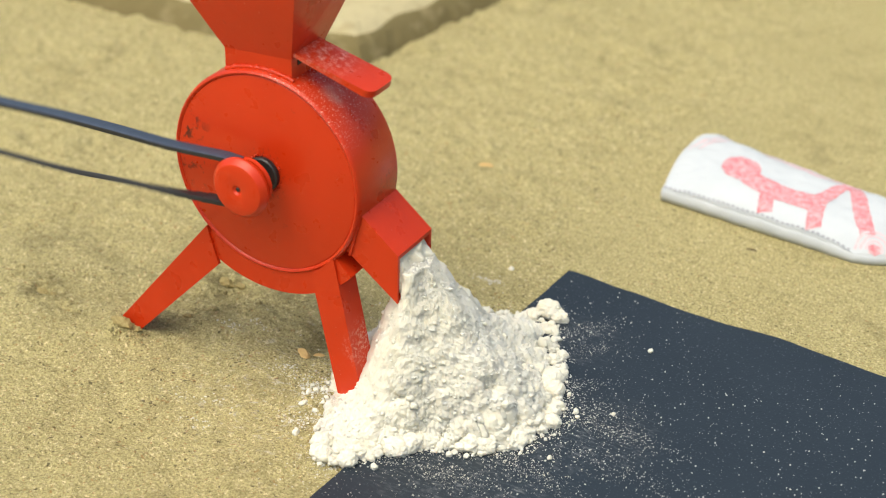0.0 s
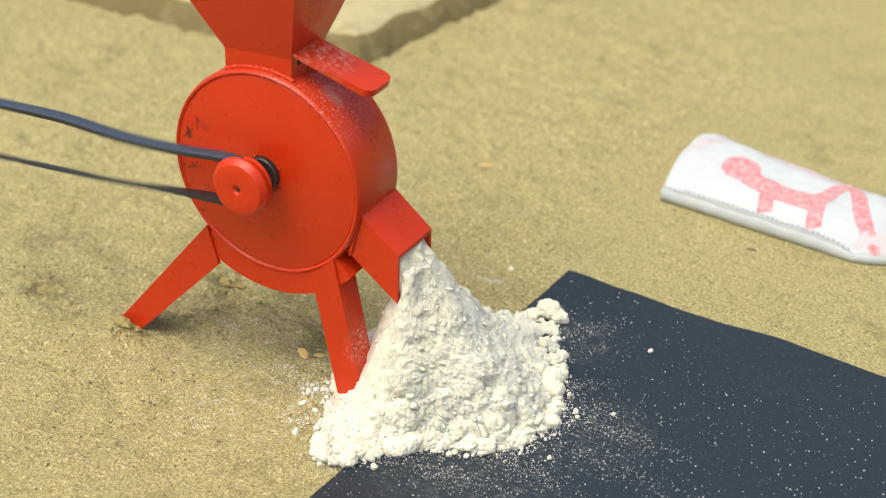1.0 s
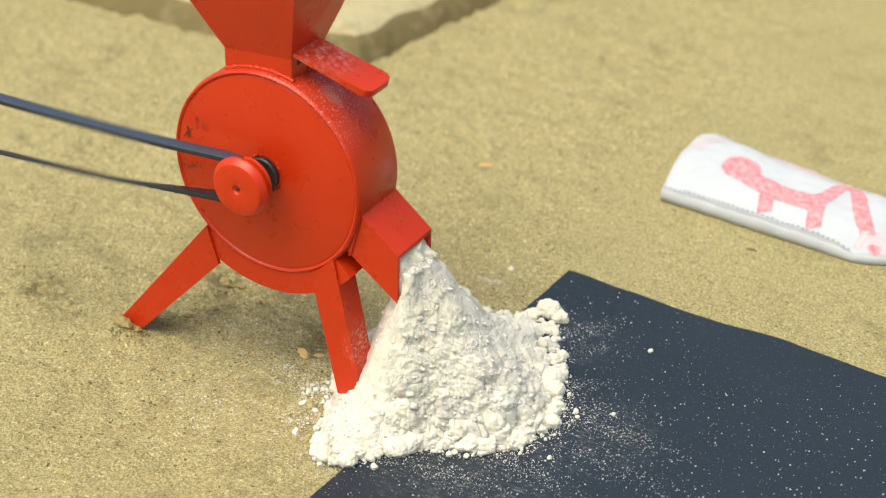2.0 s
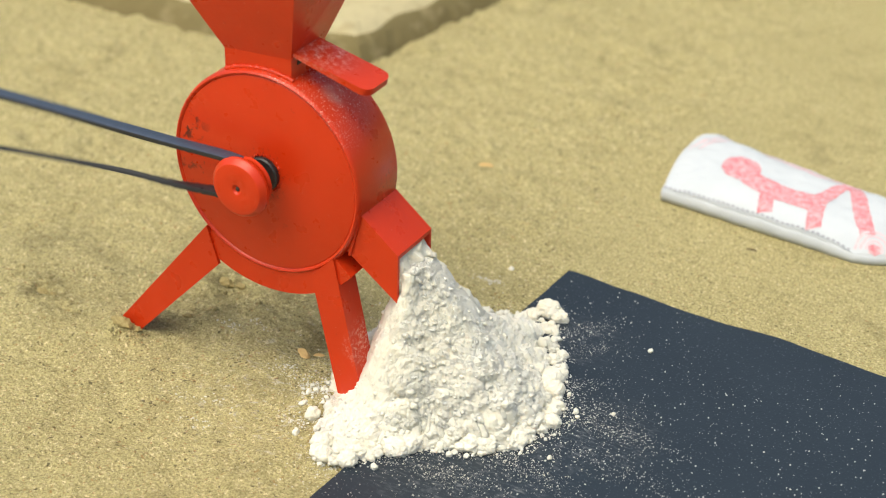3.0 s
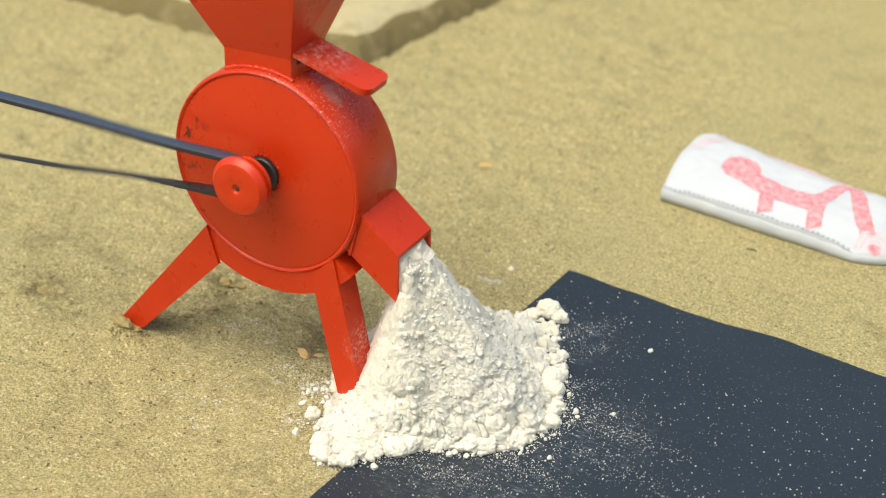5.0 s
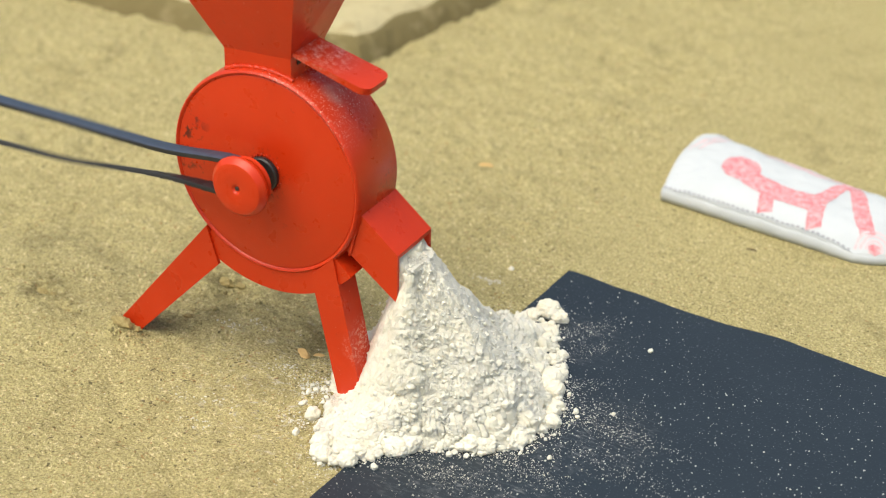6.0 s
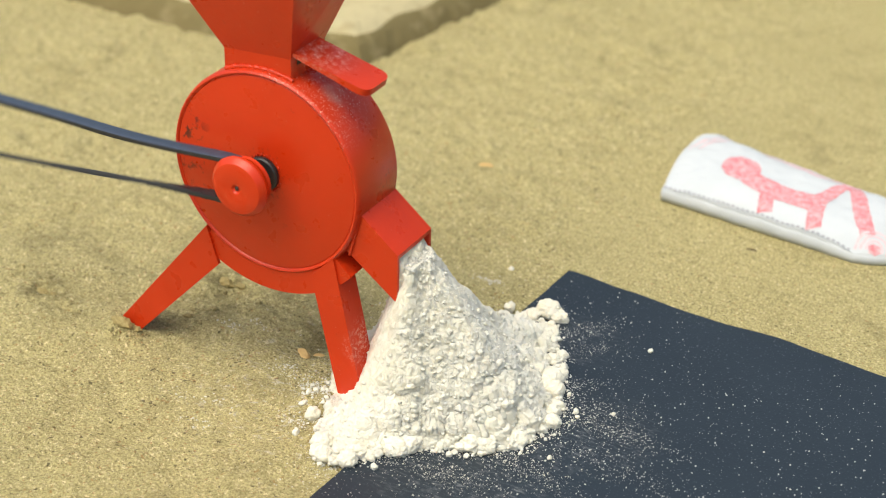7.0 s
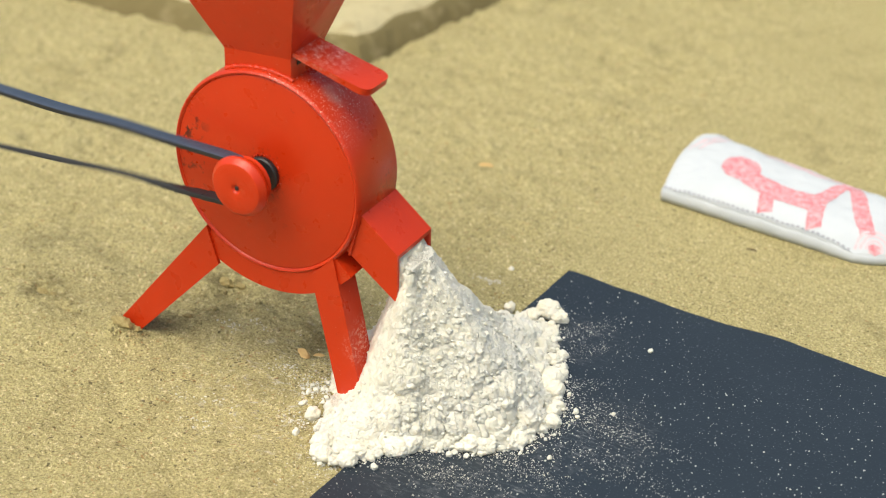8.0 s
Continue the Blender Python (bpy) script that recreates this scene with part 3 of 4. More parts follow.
# ---- the flour heap under the chute
HEAP_AT = Vector((0.0640, 0.0175))
TOE = ((0.0560, -0.0450), (0.0650, -0.0340), (0.0755, -0.0205), (0.0863, -0.0100), (0.0980, -0.0050), (0.1090, 0.0010), (0.1190, 0.0110), (0.1225, 0.0240), (0.1215, 0.0400), (0.1120, 0.0570), (0.1070, 0.0720), (0.0930, 0.0860), (0.0900, 0.1080), (0.0720, 0.0980), (0.0500, 0.0880), (0.0250, 0.0600), (0.0210, 0.0300), (0.0265, 0.0080), (0.0390, -0.0100), (0.0425, -0.0260), (0.0520, -0.0415))


def toe_table():
    polar = sorted((math.atan2(y - HEAP_AT.y, x - HEAP_AT.x), math.hypot(x - HEAP_AT.x, y - HEAP_AT.y)) for x, y in TOE)
    polar = [(polar[-1][0] - 2 * math.pi, polar[-1][1])] + polar + [(polar[0][0] + 2 * math.pi, polar[0][1])]
    return [p[0] for p in polar], [p[1] for p in polar]


TOE_ANGLE, TOE_REACH = toe_table()


FINE_ANGLE = np.linspace(-math.pi, math.pi, 721)
FINE_REACH = np.mean([np.interp((FINE_ANGLE + d + math.pi) % math.tau - math.pi, TOE_ANGLE, TOE_REACH) for d in np.linspace(-0.08, 0.08, 7)], axis=0)


def toe_radius(a):
    return float(np.interp(a, FINE_ANGLE, FINE_REACH))


def lobe(a, centre, wide):
    d = (math.degrees(a) - centre + 180) % 360 - 180
    return math.exp(-(d / wide) ** 2)





def heap_profile(s, a, full):
    """The heap's height from its middle (s = 0) to its toe (s = 1): full towards the drum, hollow where it runs out thinly."""
    level = (0.0056 + 0.0072 * lobe(a, -80, 21) + 0.0040 * lobe(a, 90, 40)) / toe_radius(a)      # the outlet is wider than it is deep
    s = max(0.0, s - level) / (1 - level)
    power = 0.95 + 1.7 * lobe(a, -100, 20) + 0.7 * lobe(a, 78, 26) + 0.90 * lobe(a, -143, 24) + 0.4 * lobe(a, 40, 26) + 0.85 * lobe(a, 172, 32)
    b = full + 0.15 * lobe(a, 125, 30) + 0.1 * lobe(a, -40, 40)
    return max(0.0, 1 - s) ** power * (1 + b * s)


def heap_height(x, y, peak, full):
    d = Vector((x, y)) - HEAP_AT
    a = math.atan2(d.y, d.x)
    return peak * heap_profile(d.length / toe_radius(a), a, full)


def clots(p, scale):
    """Rounded lumps with creases between them, from -0.6 to 0.4."""
    d = noise.voronoi(p * scale)[0][0]
    return math.sqrt(max(0.0, 1 - (d / 0.85) ** 2)) - 0.6


def build_heap(name, peak, full, spread, seed, steps, label):
    """Crumbly at its foot, finer and smoother where it slides down beside the leg."""
    nr, na = steps
    shift = Vector((seed * 3.1, seed * 1.7, seed))
    bm = bmesh.new()
    rings, weights = [], []
    for i in range(nr + 1):
        s = (i / nr) ** 0.85
        ring = []
        for k in range(na):
            a = -math.pi + 2 * math.pi * k / na
            r = s * toe_radius(a) * spread * (1 + s ** 8 * (0.06 * noise.noise(Vector((math.cos(a) * 7, math.sin(a) * 7, seed))) + 0.07 * noise.noise(Vector((math.cos(a) * 20, math.sin(a) * 20, seed))) + 0.04 * noise.noise(Vector((math.cos(a) * 55, math.sin(a) * 55, seed)))))
            x, y = HEAP_AT.x + r * math.cos(a), HEAP_AT.y + r * math.sin(a)
            z = peak * heap_profile(s, a, full)
            ring.append(bm.verts.new((x, y, z + 0.0015 - 0.004 * max(0, s - 0.97) / 0.03)))
            foot = min(1.0, max(0.0, (s - 0.35) / 0.40))
            weights.append((foot, 1 - 0.75 * lobe(a, -150, 42) * (1 - max(0.0, s - 0.8) / 0.2)))
        rings.append(ring)
    for p, q in zip(rings, rings[1:]):
        for k in range(na):
            j = (k + 1) % na
            bm.faces.new((p[k], q[k], q[j], p[j]))
    bm.normal_update()
    moved = []
    for v, (foot, coarse) in zip(bm.verts, weights):
        p = v.co + shift
        warp = p + 0.0016 * noise.noise_vector(p * 260)
        out = 0.0018 * noise.noise(p * 60) + 0.0009 * noise.noise(p * 150) + 0.0006 * noise.noise(p * 330)
        out += coarse * (foot * foot * 0.0052 * clots(warp, 88) + (0.10 + 0.90 * foot) * 0.0013 * clots(warp, 220))
        out += (0.30 + 0.70 * coarse) * (0.0002 * clots(warp, 560) + 0.0004 * noise.noise(p * 700)) + 0.0003 * noise.noise(p * 1400)
        hold = min(1.0, max(0.0, v.co.z + 0.0005) / 0.0016)
        moved.append(v.co + v.normal * out * hold)
    for v, co in zip(bm.verts, moved):
        v.co = co
    bm.normal_update()
    spots = [(v.co.copy(), v.normal.copy(), w) for v, w in zip(bm.verts, weights) if v.co.z > 0.0025]
    data = mesh_of(name, bm, FLOUR, 180)
    rng = random.Random(int(seed * 10))
    loose = Crumbs()
    loose.verts = [tuple(v.co) for v in data.vertices]
    loose.faces = [list(f.vertices) for f in data.polygons]
    bpy.data.meshes.remove(data)
    for k in range(9000):
        co, nrm, (foot, coarse) = rng.choice(spots)
        if rng.random() > 0.25 + 0.75 * coarse:
            continue
        size = min(0.0012, 0.00018 * (1 - rng.random()) ** -0.36) * (0.8 + 0.7 * foot * coarse)
        loose.add(co + nrm * size * rng.uniform(-0.45, 0.25), size, rng, 2 if size > 0.0006 else 1)
    return loose.finish(name, FLOUR, label)


heap = build_heap("flour_heap", 0.0695, 0.0, 1.0, 1.0, (190, 520), "heap of fresh cream-white flour below the chute")
fresh = build_heap("fresh_flour", 0.0722, 0.12, 0.97, 5.0, (210, 640), "newly milled white flour building up on the heap")


def build_chute_flour():
    """Flour that fills the outlet tube and swells out of its mouth."""
    bm = bmesh.new()
    bmesh.ops.create_icosphere(bm, subdivisions=6, radius=1.0)
    for v in bm.verts:
        p = v.co / sum(abs(c) ** 5 for c in v.co) ** 0.2
        x = 0.0560 + 0.0100 * p.x
        low, high = 0.0828 - 0.733 * (x - 0.0280), 0.1016 - 0.796 * (x - 0.0360)
        co = Vector((x, 0.0166 + 0.0120 * p.y, low + (high - low) * (0.46 + 0.385 * p.z)))
        if x > 0.0585:
            k = min(1.0, (x - 0.0585) / 0.004)
            co.z -= 0.004 * max(0.0, (x - 0.0615) / 0.0045) ** 2
            co += Vector((1, 0, 0.3)) * k * (0.0020 * noise.noise(co * 150) + 0.0012 * noise.noise(co * 330) + 0.0007 * noise.noise(co * 900))
        v.co = co
    tagged(part("flour_plug", bm, FLOUR, smooth=180), "fresh white flour filling the outlet of the mill", "flour", kind="stuff")


build_chute_flour()


def build_crumbs():
    """Loose crumbs round the foot of the heap."""
    rng = random.Random(11)
    pile = Crumbs()
    for k in range(420):
        a = rng.uniform(-2.2, 1.6)
        r = toe_radius(a) * rng.uniform(0.93, 1.04)
        x, y = HEAP_AT.x + r * math.cos(a), HEAP_AT.y + r * math.sin(a)
        size = rng.uniform(0.0006, 0.0022) * rng.uniform(0.5, 1.0)
        pile.add((x, y, 0.0022 + size * 0.5), size, rng, 2)
    for k in range(90):
        a = rng.uniform(-1.45, 1.15)
        r = toe_radius(a) * rng.uniform(0.90, 1.0)
        size = rng.uniform(0.0013, 0.0030) * rng.uniform(0.7, 1.0)
        for j in range(4):
            off = size * 0.7
            x, y = HEAP_AT.x + r * math.cos(a) + rng.uniform(-off, off), HEAP_AT.y + r * math.sin(a) + rng.uniform(-off, off)
            pile.add((x, y, 0.0024 + size * rng.uniform(0.3, 0.8)), size * rng.uniform(0.5, 0.9), rng, 2)
    for low, high, near, far, count in ((-88, 25, 1.0, 1.16, 260), (-172, -125, 1.0, 1.35, 90), (25, 70, 1.0, 1.10, 60)):
        for k in range(count):
            a = radians(rng.uniform(low, high))
            r = toe_radius(a) * (near + (far - near) * rng.random() ** 1.6)
            x, y = HEAP_AT.x + r * math.cos(a), HEAP_AT.y + r * math.sin(a)
            size = min(0.0014, 0.00028 * (1 - rng.random()) ** -0.5)
            pile.add((x, y, (0.0023 if x > 0.066 else sand_height(x, y)) + size * 0.4), size, rng, 2)
    pile.finish("flour_crumbs", FLOUR, "small crumbs of white flour round the heap")


build_crumbs()


def build_clod(x, y, z, size, rng, label):
    """A rounded lump of packed flour, knobbly and slightly flattened."""
    bm = bmesh.new()
    bmesh.ops.create_icosphere(bm, subdivisions=5 if size > 0.0025 else 4 if size > 0.0014 else 3, radius=1.0)
    seed = Vector((rng.uniform(0, 90), rng.uniform(0, 90), rng.uniform(0, 90)))
    sx, sy = rng.uniform(0.85, 1.2), rng.uniform(0.85, 1.2)
    for v in bm.verts:
        p = v.co.copy()
        k = 1 + 0.30 * noise.noise(p * 1.1 + seed) + 0.18 * clots(p + seed, 1.4) + 0.12 * noise.noise(p * 3 + seed) + 0.09 * clots(p + seed, 4.2) + 0.07 * noise.noise(p * 8 + seed)
        v.co = Vector((p.x * sx, p.y * sy, p.z * 0.85)) * size * k
    ob = part("flour_lump", bm, FLOUR, smooth=180)
    ob.location = (x, y, z)
    return tagged(ob, label, "flour lump", "flour lumps round the heap")


CLODS = ((0.0515, -0.0385, 0.0045), (0.0565, -0.0285, 0.0040), (0.0330, -0.0300, 0.0016), (0.1075, 0.0105, 0.0062), (0.1150, 0.0190, 0.0042), (0.1105, 0.0560, 0.0050), (0.0835, 0.1065, 0.0052), (0.0900, 0.1050, 0.0034), (0.0780, 0.1010, 0.0030), (0.0485, 0.1355, 0.0016), (0.0960, 0.0050, 0.0030), (0.0860, -0.0020, 0.0032), (0.0640, -0.0180, 0.0034), (0.0740, -0.0095, 0.0030), (0.1210, 0.0370, 0.0030), (0.0755, -0.0355, 0.0016), (0.1435, 0.0500, 0.0009), (0.1370, 0.1030, 0.0011), (0.1040, -0.0090, 0.0012), (0.1340, 0.0080, 0.0011), (0.1290, 0.0430, 0.0014), (0.0480, -0.0300, 0.0030), (0.0700, -0.0180, 0.0024))
rng = random.Random(21)
for x, y, size in CLODS:
    base = 0.0022 if x > 0.06 else 0.0
    build_clod(x, y, base + size * 0.6, size, rng, "rounded white lump of packed flour")
for k in range(56):
    a = radians(rng.uniform(-108, 62))
    r = toe_radius(a) * rng.uniform(0.88, 1.05)
    size = rng.uniform(0.0018, 0.0058) * rng.uniform(0.6, 1.0)
    build_clod(HEAP_AT.x + r * math.cos(a), HEAP_AT.y + r * math.sin(a), 0.0022 + size * rng.uniform(0.3, 0.7) + 0.012 * max(0.0, 0.97 - r / toe_radius(a)), size, rng, "small rounded flour lump at the foot of the heap")
roller = build_clod(0.0335, -0.0165, 0.0022, 0.0034, rng, "round white flour lump that rolls onto the sand")
tumbler = build_clod(0.0660, 0.1010, 0.0040, 0.0027, rng, "round white flour lump that tumbles down the heap")


def build_specks():
    """Grains and crumbs of flour flung over the sheet and the sand."""
    rng = random.Random(31)
    dust = Crumbs()
    for k in range(3600):
        a = rng.uniform(-math.pi, math.pi)
        far = rng.expovariate(1 / (0.030 if rng.random() < 0.22 else 0.0055))
        r = toe_radius(a) * 0.98 + far
        x, y = HEAP_AT.x + r * math.cos(a), HEAP_AT.y + r * math.sin(a)
        if x < 0.04 and rng.random() < 0.6:
            continue
        size = rng.choice((0.00010, 0.00013, 0.00017, 0.00022, 0.0003)) * rng.uniform(0.7, 1.3) * (1.8 if far < 0.004 else 1)
        d = Vector((x, y)) - SHEET_AT
        on = d.x * math.cos(SHEET_TURN) + d.y * math.sin(SHEET_TURN) > 0 and d.y < 0
        dust.add((x, y, (0.0024 if on else sand_height(x, y)) + size * 0.4), size, rng)
    for cx, cy, wide, way, count in ((0.146, 0.040, 0.018, -5, 620), (0.136, 0.052, 0.014, 8, 240), (0.128, -0.004, 0.016, -8, 560), (0.160, 0.016, 0.022, -4, 420), (0.100, -0.024, 0.018, 5, 560), (0.104, 0.100, 0.012, 60, 260), (0.112, 0.088, 0.010, 52, 200), (0.122, 0.062, 0.009, 35, 200)):
        c, s = math.cos(radians(way)), math.sin(radians(way))
        for k in range(count):
            along, across = rng.gauss(0, wide), rng.gauss(0, wide * 0.22) + 0.003 * math.sin(k * 0.7)
            x, y = cx + c * along - s * across, cy + s * along + c * across
            dust.add((x, y, 0.0024 + 0.0001), rng.choice((0.00009, 0.00012, 0.00016, 0.00024)) * rng.uniform(0.7, 1.3), rng)
    for cx, cy, wide, count in ((0.004, 0.008, 0.006, 110), (0.020, 0.003, 0.005, 170), (-0.039, 0.023, 0.004, 40), (-0.031, 0.033, 0.003, 40), (-0.010, -0.045, 0.004, 40), (-0.012, -0.027, 0.007, 40), (-0.032, -0.031, 0.004, 25), (0.034, -0.022, 0.008, 200), (0.044, 0.120, 0.004, 90)):
        for k in range(count):
            x, y = cx + rng.gauss(0, wide), cy + rng.gauss(0, wide * 0.45)
            size = rng.choice((0.00012, 0.00018, 0.00025, 0.0004)) * rng.uniform(0.7, 1.3)
            dust.add((x, y, sand_height(x, y) + size * 0.4), size, rng)
    for k in range(1700):
        p = on_sheet(rng.uniform(0.005, 0.2), 0.004 + 0.2 * rng.random() ** 0.75)
        dust.add((p.x, p.y, 0.0024), rng.choice((0.00010, 0.00012, 0.00015, 0.00018, 0.00022, 0.00036)) * rng.uniform(0.7, 1.2), rng)
    dust.finish("flour_specks", FLOUR, "fine white flour specks scattered over sheet and sand")


build_specks()


# ---- clumps of flour that slide out of the chute and down the heap
FLOW = []


def build_flow():
    rng = random.Random(77)
    shapes = []
    for k in range(6):
        bm = bmesh.new()
        lump(bm, (0, 0, 0), 1.0, rng, 2)
        for j in range(3):
            lump(bm, (rng.uniform(-0.8, 0.8), rng.uniform(-0.8, 0.8), rng.uniform(-0.2, 0.5)), rng.uniform(0.35, 0.6), rng, 2)
        for v in bm.verts:
            v.co *= 0.0015
        shapes.append(mesh_of("flour_clump", bm, FLOUR, 60))
    for k in range(96):
        ob = tagged(new("flour_clump", shapes[k % 6]), "soft white clump of flour sliding down the heap", "flour clump", "flour clumps from the chute")
        ob.scale = (rng.uniform(0.35, 1.0),) * 3
        FLOW.append((ob, -1.6 + 9.2 * k / 96 + rng.uniform(-0.05, 0.05), rng.uniform(-75, 62), rng.uniform(0.25, 0.98), rng.uniform(0.006, 0.027), rng.uniform(-60, 60)))


def flow_rows(start, way, reach, y0, turn):
    """From inside the chute to a resting place on the slope, at about 4 cm a second."""
    a = radians(way)
    r = toe_radius(a) * reach
    end = Vector((HEAP_AT.x + r * math.cos(a), HEAP_AT.y + r * math.sin(a)))
    mouth = Vector((0.0610, y0))
    rows = []
    for k in range(81):
        t = k / 10
        u = (t - start) / (0.5 + 1.3 * reach)
        if u <= 0:
            p, z = Vector((0.0480, y0)), 0.0780
        else:
            e = 1 - (1 - min(1.0, u)) ** 1.6
            if e < 0.18:
                p = Vector((0.0480, y0)).lerp(mouth, e / 0.18)
                z = 0.0780 - 0.006 * e / 0.18
            else:
                p = mouth.lerp(end, (e - 0.18) / 0.82)
                z = 0.0
            fill = 0.0010 + 0.0018 * min(1.0, t / 8)
            over = heap_height(p.x, p.y, 0.0695, 0.0) + fill + 0.0006
            z = over if e >= 0.18 else min(z, max(over, 0.070))
        rows.append((t, pose(p.x, p.y, z, turn * min(1.0, max(0.0, u)), turn * 0.7 * min(1.0, max(0.0, u)), turn)))
    return rows


build_flow()


# ---- sack: a flat pillow; u along its front seam, v from the front seam to the back, both in metres
SACK_POSE = pose(0.0820, 0.2395, 0.0, 0, 0, -4.6)


def sack_back(u):
    return float(np.interp(u, (-0.01, 0.0, 0.011, 0.023, 0.043, 0.068, 0.099, 0.13), (0.0745, 0.0735, 0.0685, 0.0672, 0.0640, 0.0602, 0.0585, 0.0560)))


def sack_ends(w):
    """Where the sack begins and ends along u, at the share w of its width."""
    left = 0.0005 - 0.0125 * math.sin(min(1.0, w / 0.85) * math.pi / 2) + 0.0070 * max(0.0, (w - 0.85) / 0.15) ** 2
    right = 0.1215 + 0.007 * min(1.0, w / 0.5) - 0.0150 * max(0.0, 1 - w / 0.22) ** 2.2
    return left, right


def sack_top(u, v, lift=0.0):
    """The upper cloth: a low dome that dips to the seams."""
    w = min(1.0, max(0.0, v / sack_back(u)))
    left, right = sack_ends(w)
    e = min(1.0, max(0.0, (u - left) / 0.030)) * min(1.0, max(0.0, (right - u) / 0.030))
    end = math.sqrt(max(0.0, 1 - (1 - min(1.0, max(0.0, (u - left) / 0.034))) ** 2)) * math.sqrt(max(0.0, 1 - (1 - min(1.0, max(0.0, (right - u) / 0.030))) ** 2))
    across = (1 - abs(1 - 2 * w) ** 2.6) ** 0.62
    front = 0.0078 - 0.0035 * max(0.0, (u - 0.085) / 0.04)
    edge = front * (1 - w) + 0.0065 * w
    p = Vector((u, v, 0))
    puff = (0.0088 - 0.020 * max(0.0, u - 0.03) ** 1.25) * across * (0.10 + 0.90 * end)
    crease = 0.0010 * noise.noise(Vector((u * 60, v * 45, 2))) + 0.0006 * noise.noise(p * 150)
    pucker = 0.0008 * noise.noise(Vector((u * 330, v * 60, 5))) * max(0.0, 1 - w / 0.25) + 0.0008 * noise.noise(Vector((u * 90, v * 330, 7))) * max(0.0, 1 - (u - left) / 0.02)
    return Vector((u, v, edge + puff + (crease + pucker) * (0.3 + 0.7 * e ** 0.3) + lift))


def build_sack():
    sack = thing("cotton_sack", "small stuffed white cotton sack with faded pink print, lying on sand", "sack")
    sack.matrix_basis = SACK_POSE
    bm = bmesh.new()
    nu, nv = 110, 64
    grid, under = [], []
    for j in range(nv + 1):
        w = (1 - math.cos(math.pi * j / nv)) / 2
        left, right = sack_ends(w)
        top, low = [], []
        for i in range(nu + 1):
            u = left + (right - left) * (1 - math.cos(math.pi * i / nu)) / 2
            v = sack_back(u) * w
            p = sack_top(u, v)
            top.append(bm.verts.new(p))
            inset = Vector((0.0022 * (1 - 2 * i / nu), 0.0016 * (1 - 2 * w), 0)) if 0 < i < nu and 0 < j < nv else Vector((0, 0, 0))
            if 0 < i < nu and 0 < j < nv:
                rim = min(i, nu - i, j, nv - j)
                z = 0.0008 if rim > 3 else p.z * (0.42, 0.20, 0.08)[rim - 1]
                low.append(bm.verts.new((u + inset.x, v + inset.y, z)))
            else:
                low.append(top[-1])
        grid.append(top)
        under.append(low)
    for g, turn in ((grid, 1), (under, -1)):
        for j in range(nv):
            for i in range(nu):
                bm.faces.new((g[j][i], g[j][i + 1], g[j + 1][i + 1], g[j + 1][i])[::turn])
    part("bag", bm, CLOTH, sack, smooth=75)
    # the bound side strip under the stitched edge, round the front corner
    bm = bmesh.new()
    way = [Vector((-0.0002 + 0.1067 * k / 80, 0.0)) for k in range(80)]
    way += [Vector((sack_ends(0.012 * k)[1], sack_back(0.11) * 0.012 * k)) for k in range(40)]
    rows = []
    for k, p in enumerate(way):
        d = (way[min(k + 1, len(way) - 1)] - way[max(k - 1, 0)]).normalized()
        out = Vector((d.y, -d.x))
        rise = sack_top(p.x, p.y).z
        sag = 0.0005 * noise.noise(Vector((p.x * 130, p.y * 130, 3)))
        rows.append([bm.verts.new((p.x + out.x * (o + sag), p.y + out.y * (o + sag), rise * h)) for o, h in ((-0.0016, 1.05), (-0.0002, 0.99), (0.0007, 0.80), (0.0010, 0.45), (0.0004, 0.10), (-0.0030, 0.02))])
    for p, q in zip(rows, rows[1:]):
        for j in range(5):
            bm.faces.new((p[j], p[j + 1], q[j + 1], q[j]))
    part("side_strip", bm, CLOTH, sack, smooth=75)
    return sack


sack = build_sack()


def sack_strip(points, name, material, label):
    """A printed stroke through points (u, v, width) of the upper cloth, with soft uneven edges."""
    bm = bmesh.new()
    fine = []
    for k in range(len(points) - 1):
        steps = 12
        for j in range(steps + (k == len(points) - 2)):
            t = j / steps
            fine.append([a * (1 - t) + b * t for a, b in zip(points[k], points[k + 1])])
    for _ in range(3):
        fine = [fine[0]] + [[(a + 2 * b + c) / 4 for a, b, c in zip(p, q, r)] for p, q, r in zip(fine, fine[1:], fine[2:])] + [fine[-1]]
    rows = []
    for k, (u, v, w) in enumerate(fine):
        p, q = fine[max(0, k - 1)], fine[min(len(fine) - 1, k + 1)]
        side = Vector((p[1] - q[1], q[0] - p[0])).normalized()
        row = []
        for h in range(-4, 5):
            s = h / 8 * (w + 0.0008 * noise.noise(Vector((u * 400, v * 400, h // 4))))
            row.append(bm.verts.new(sack_top(u + side.x * s, v + side.y * s, 0.00022)))
        rows.append(row)
    for p, q in zip(rows, rows[1:]):
        for j in range(8):
            bm.faces.new((p[j], p[j + 1], q[j + 1], q[j]))
    part(name, bm, material, sack, label, smooth=75)


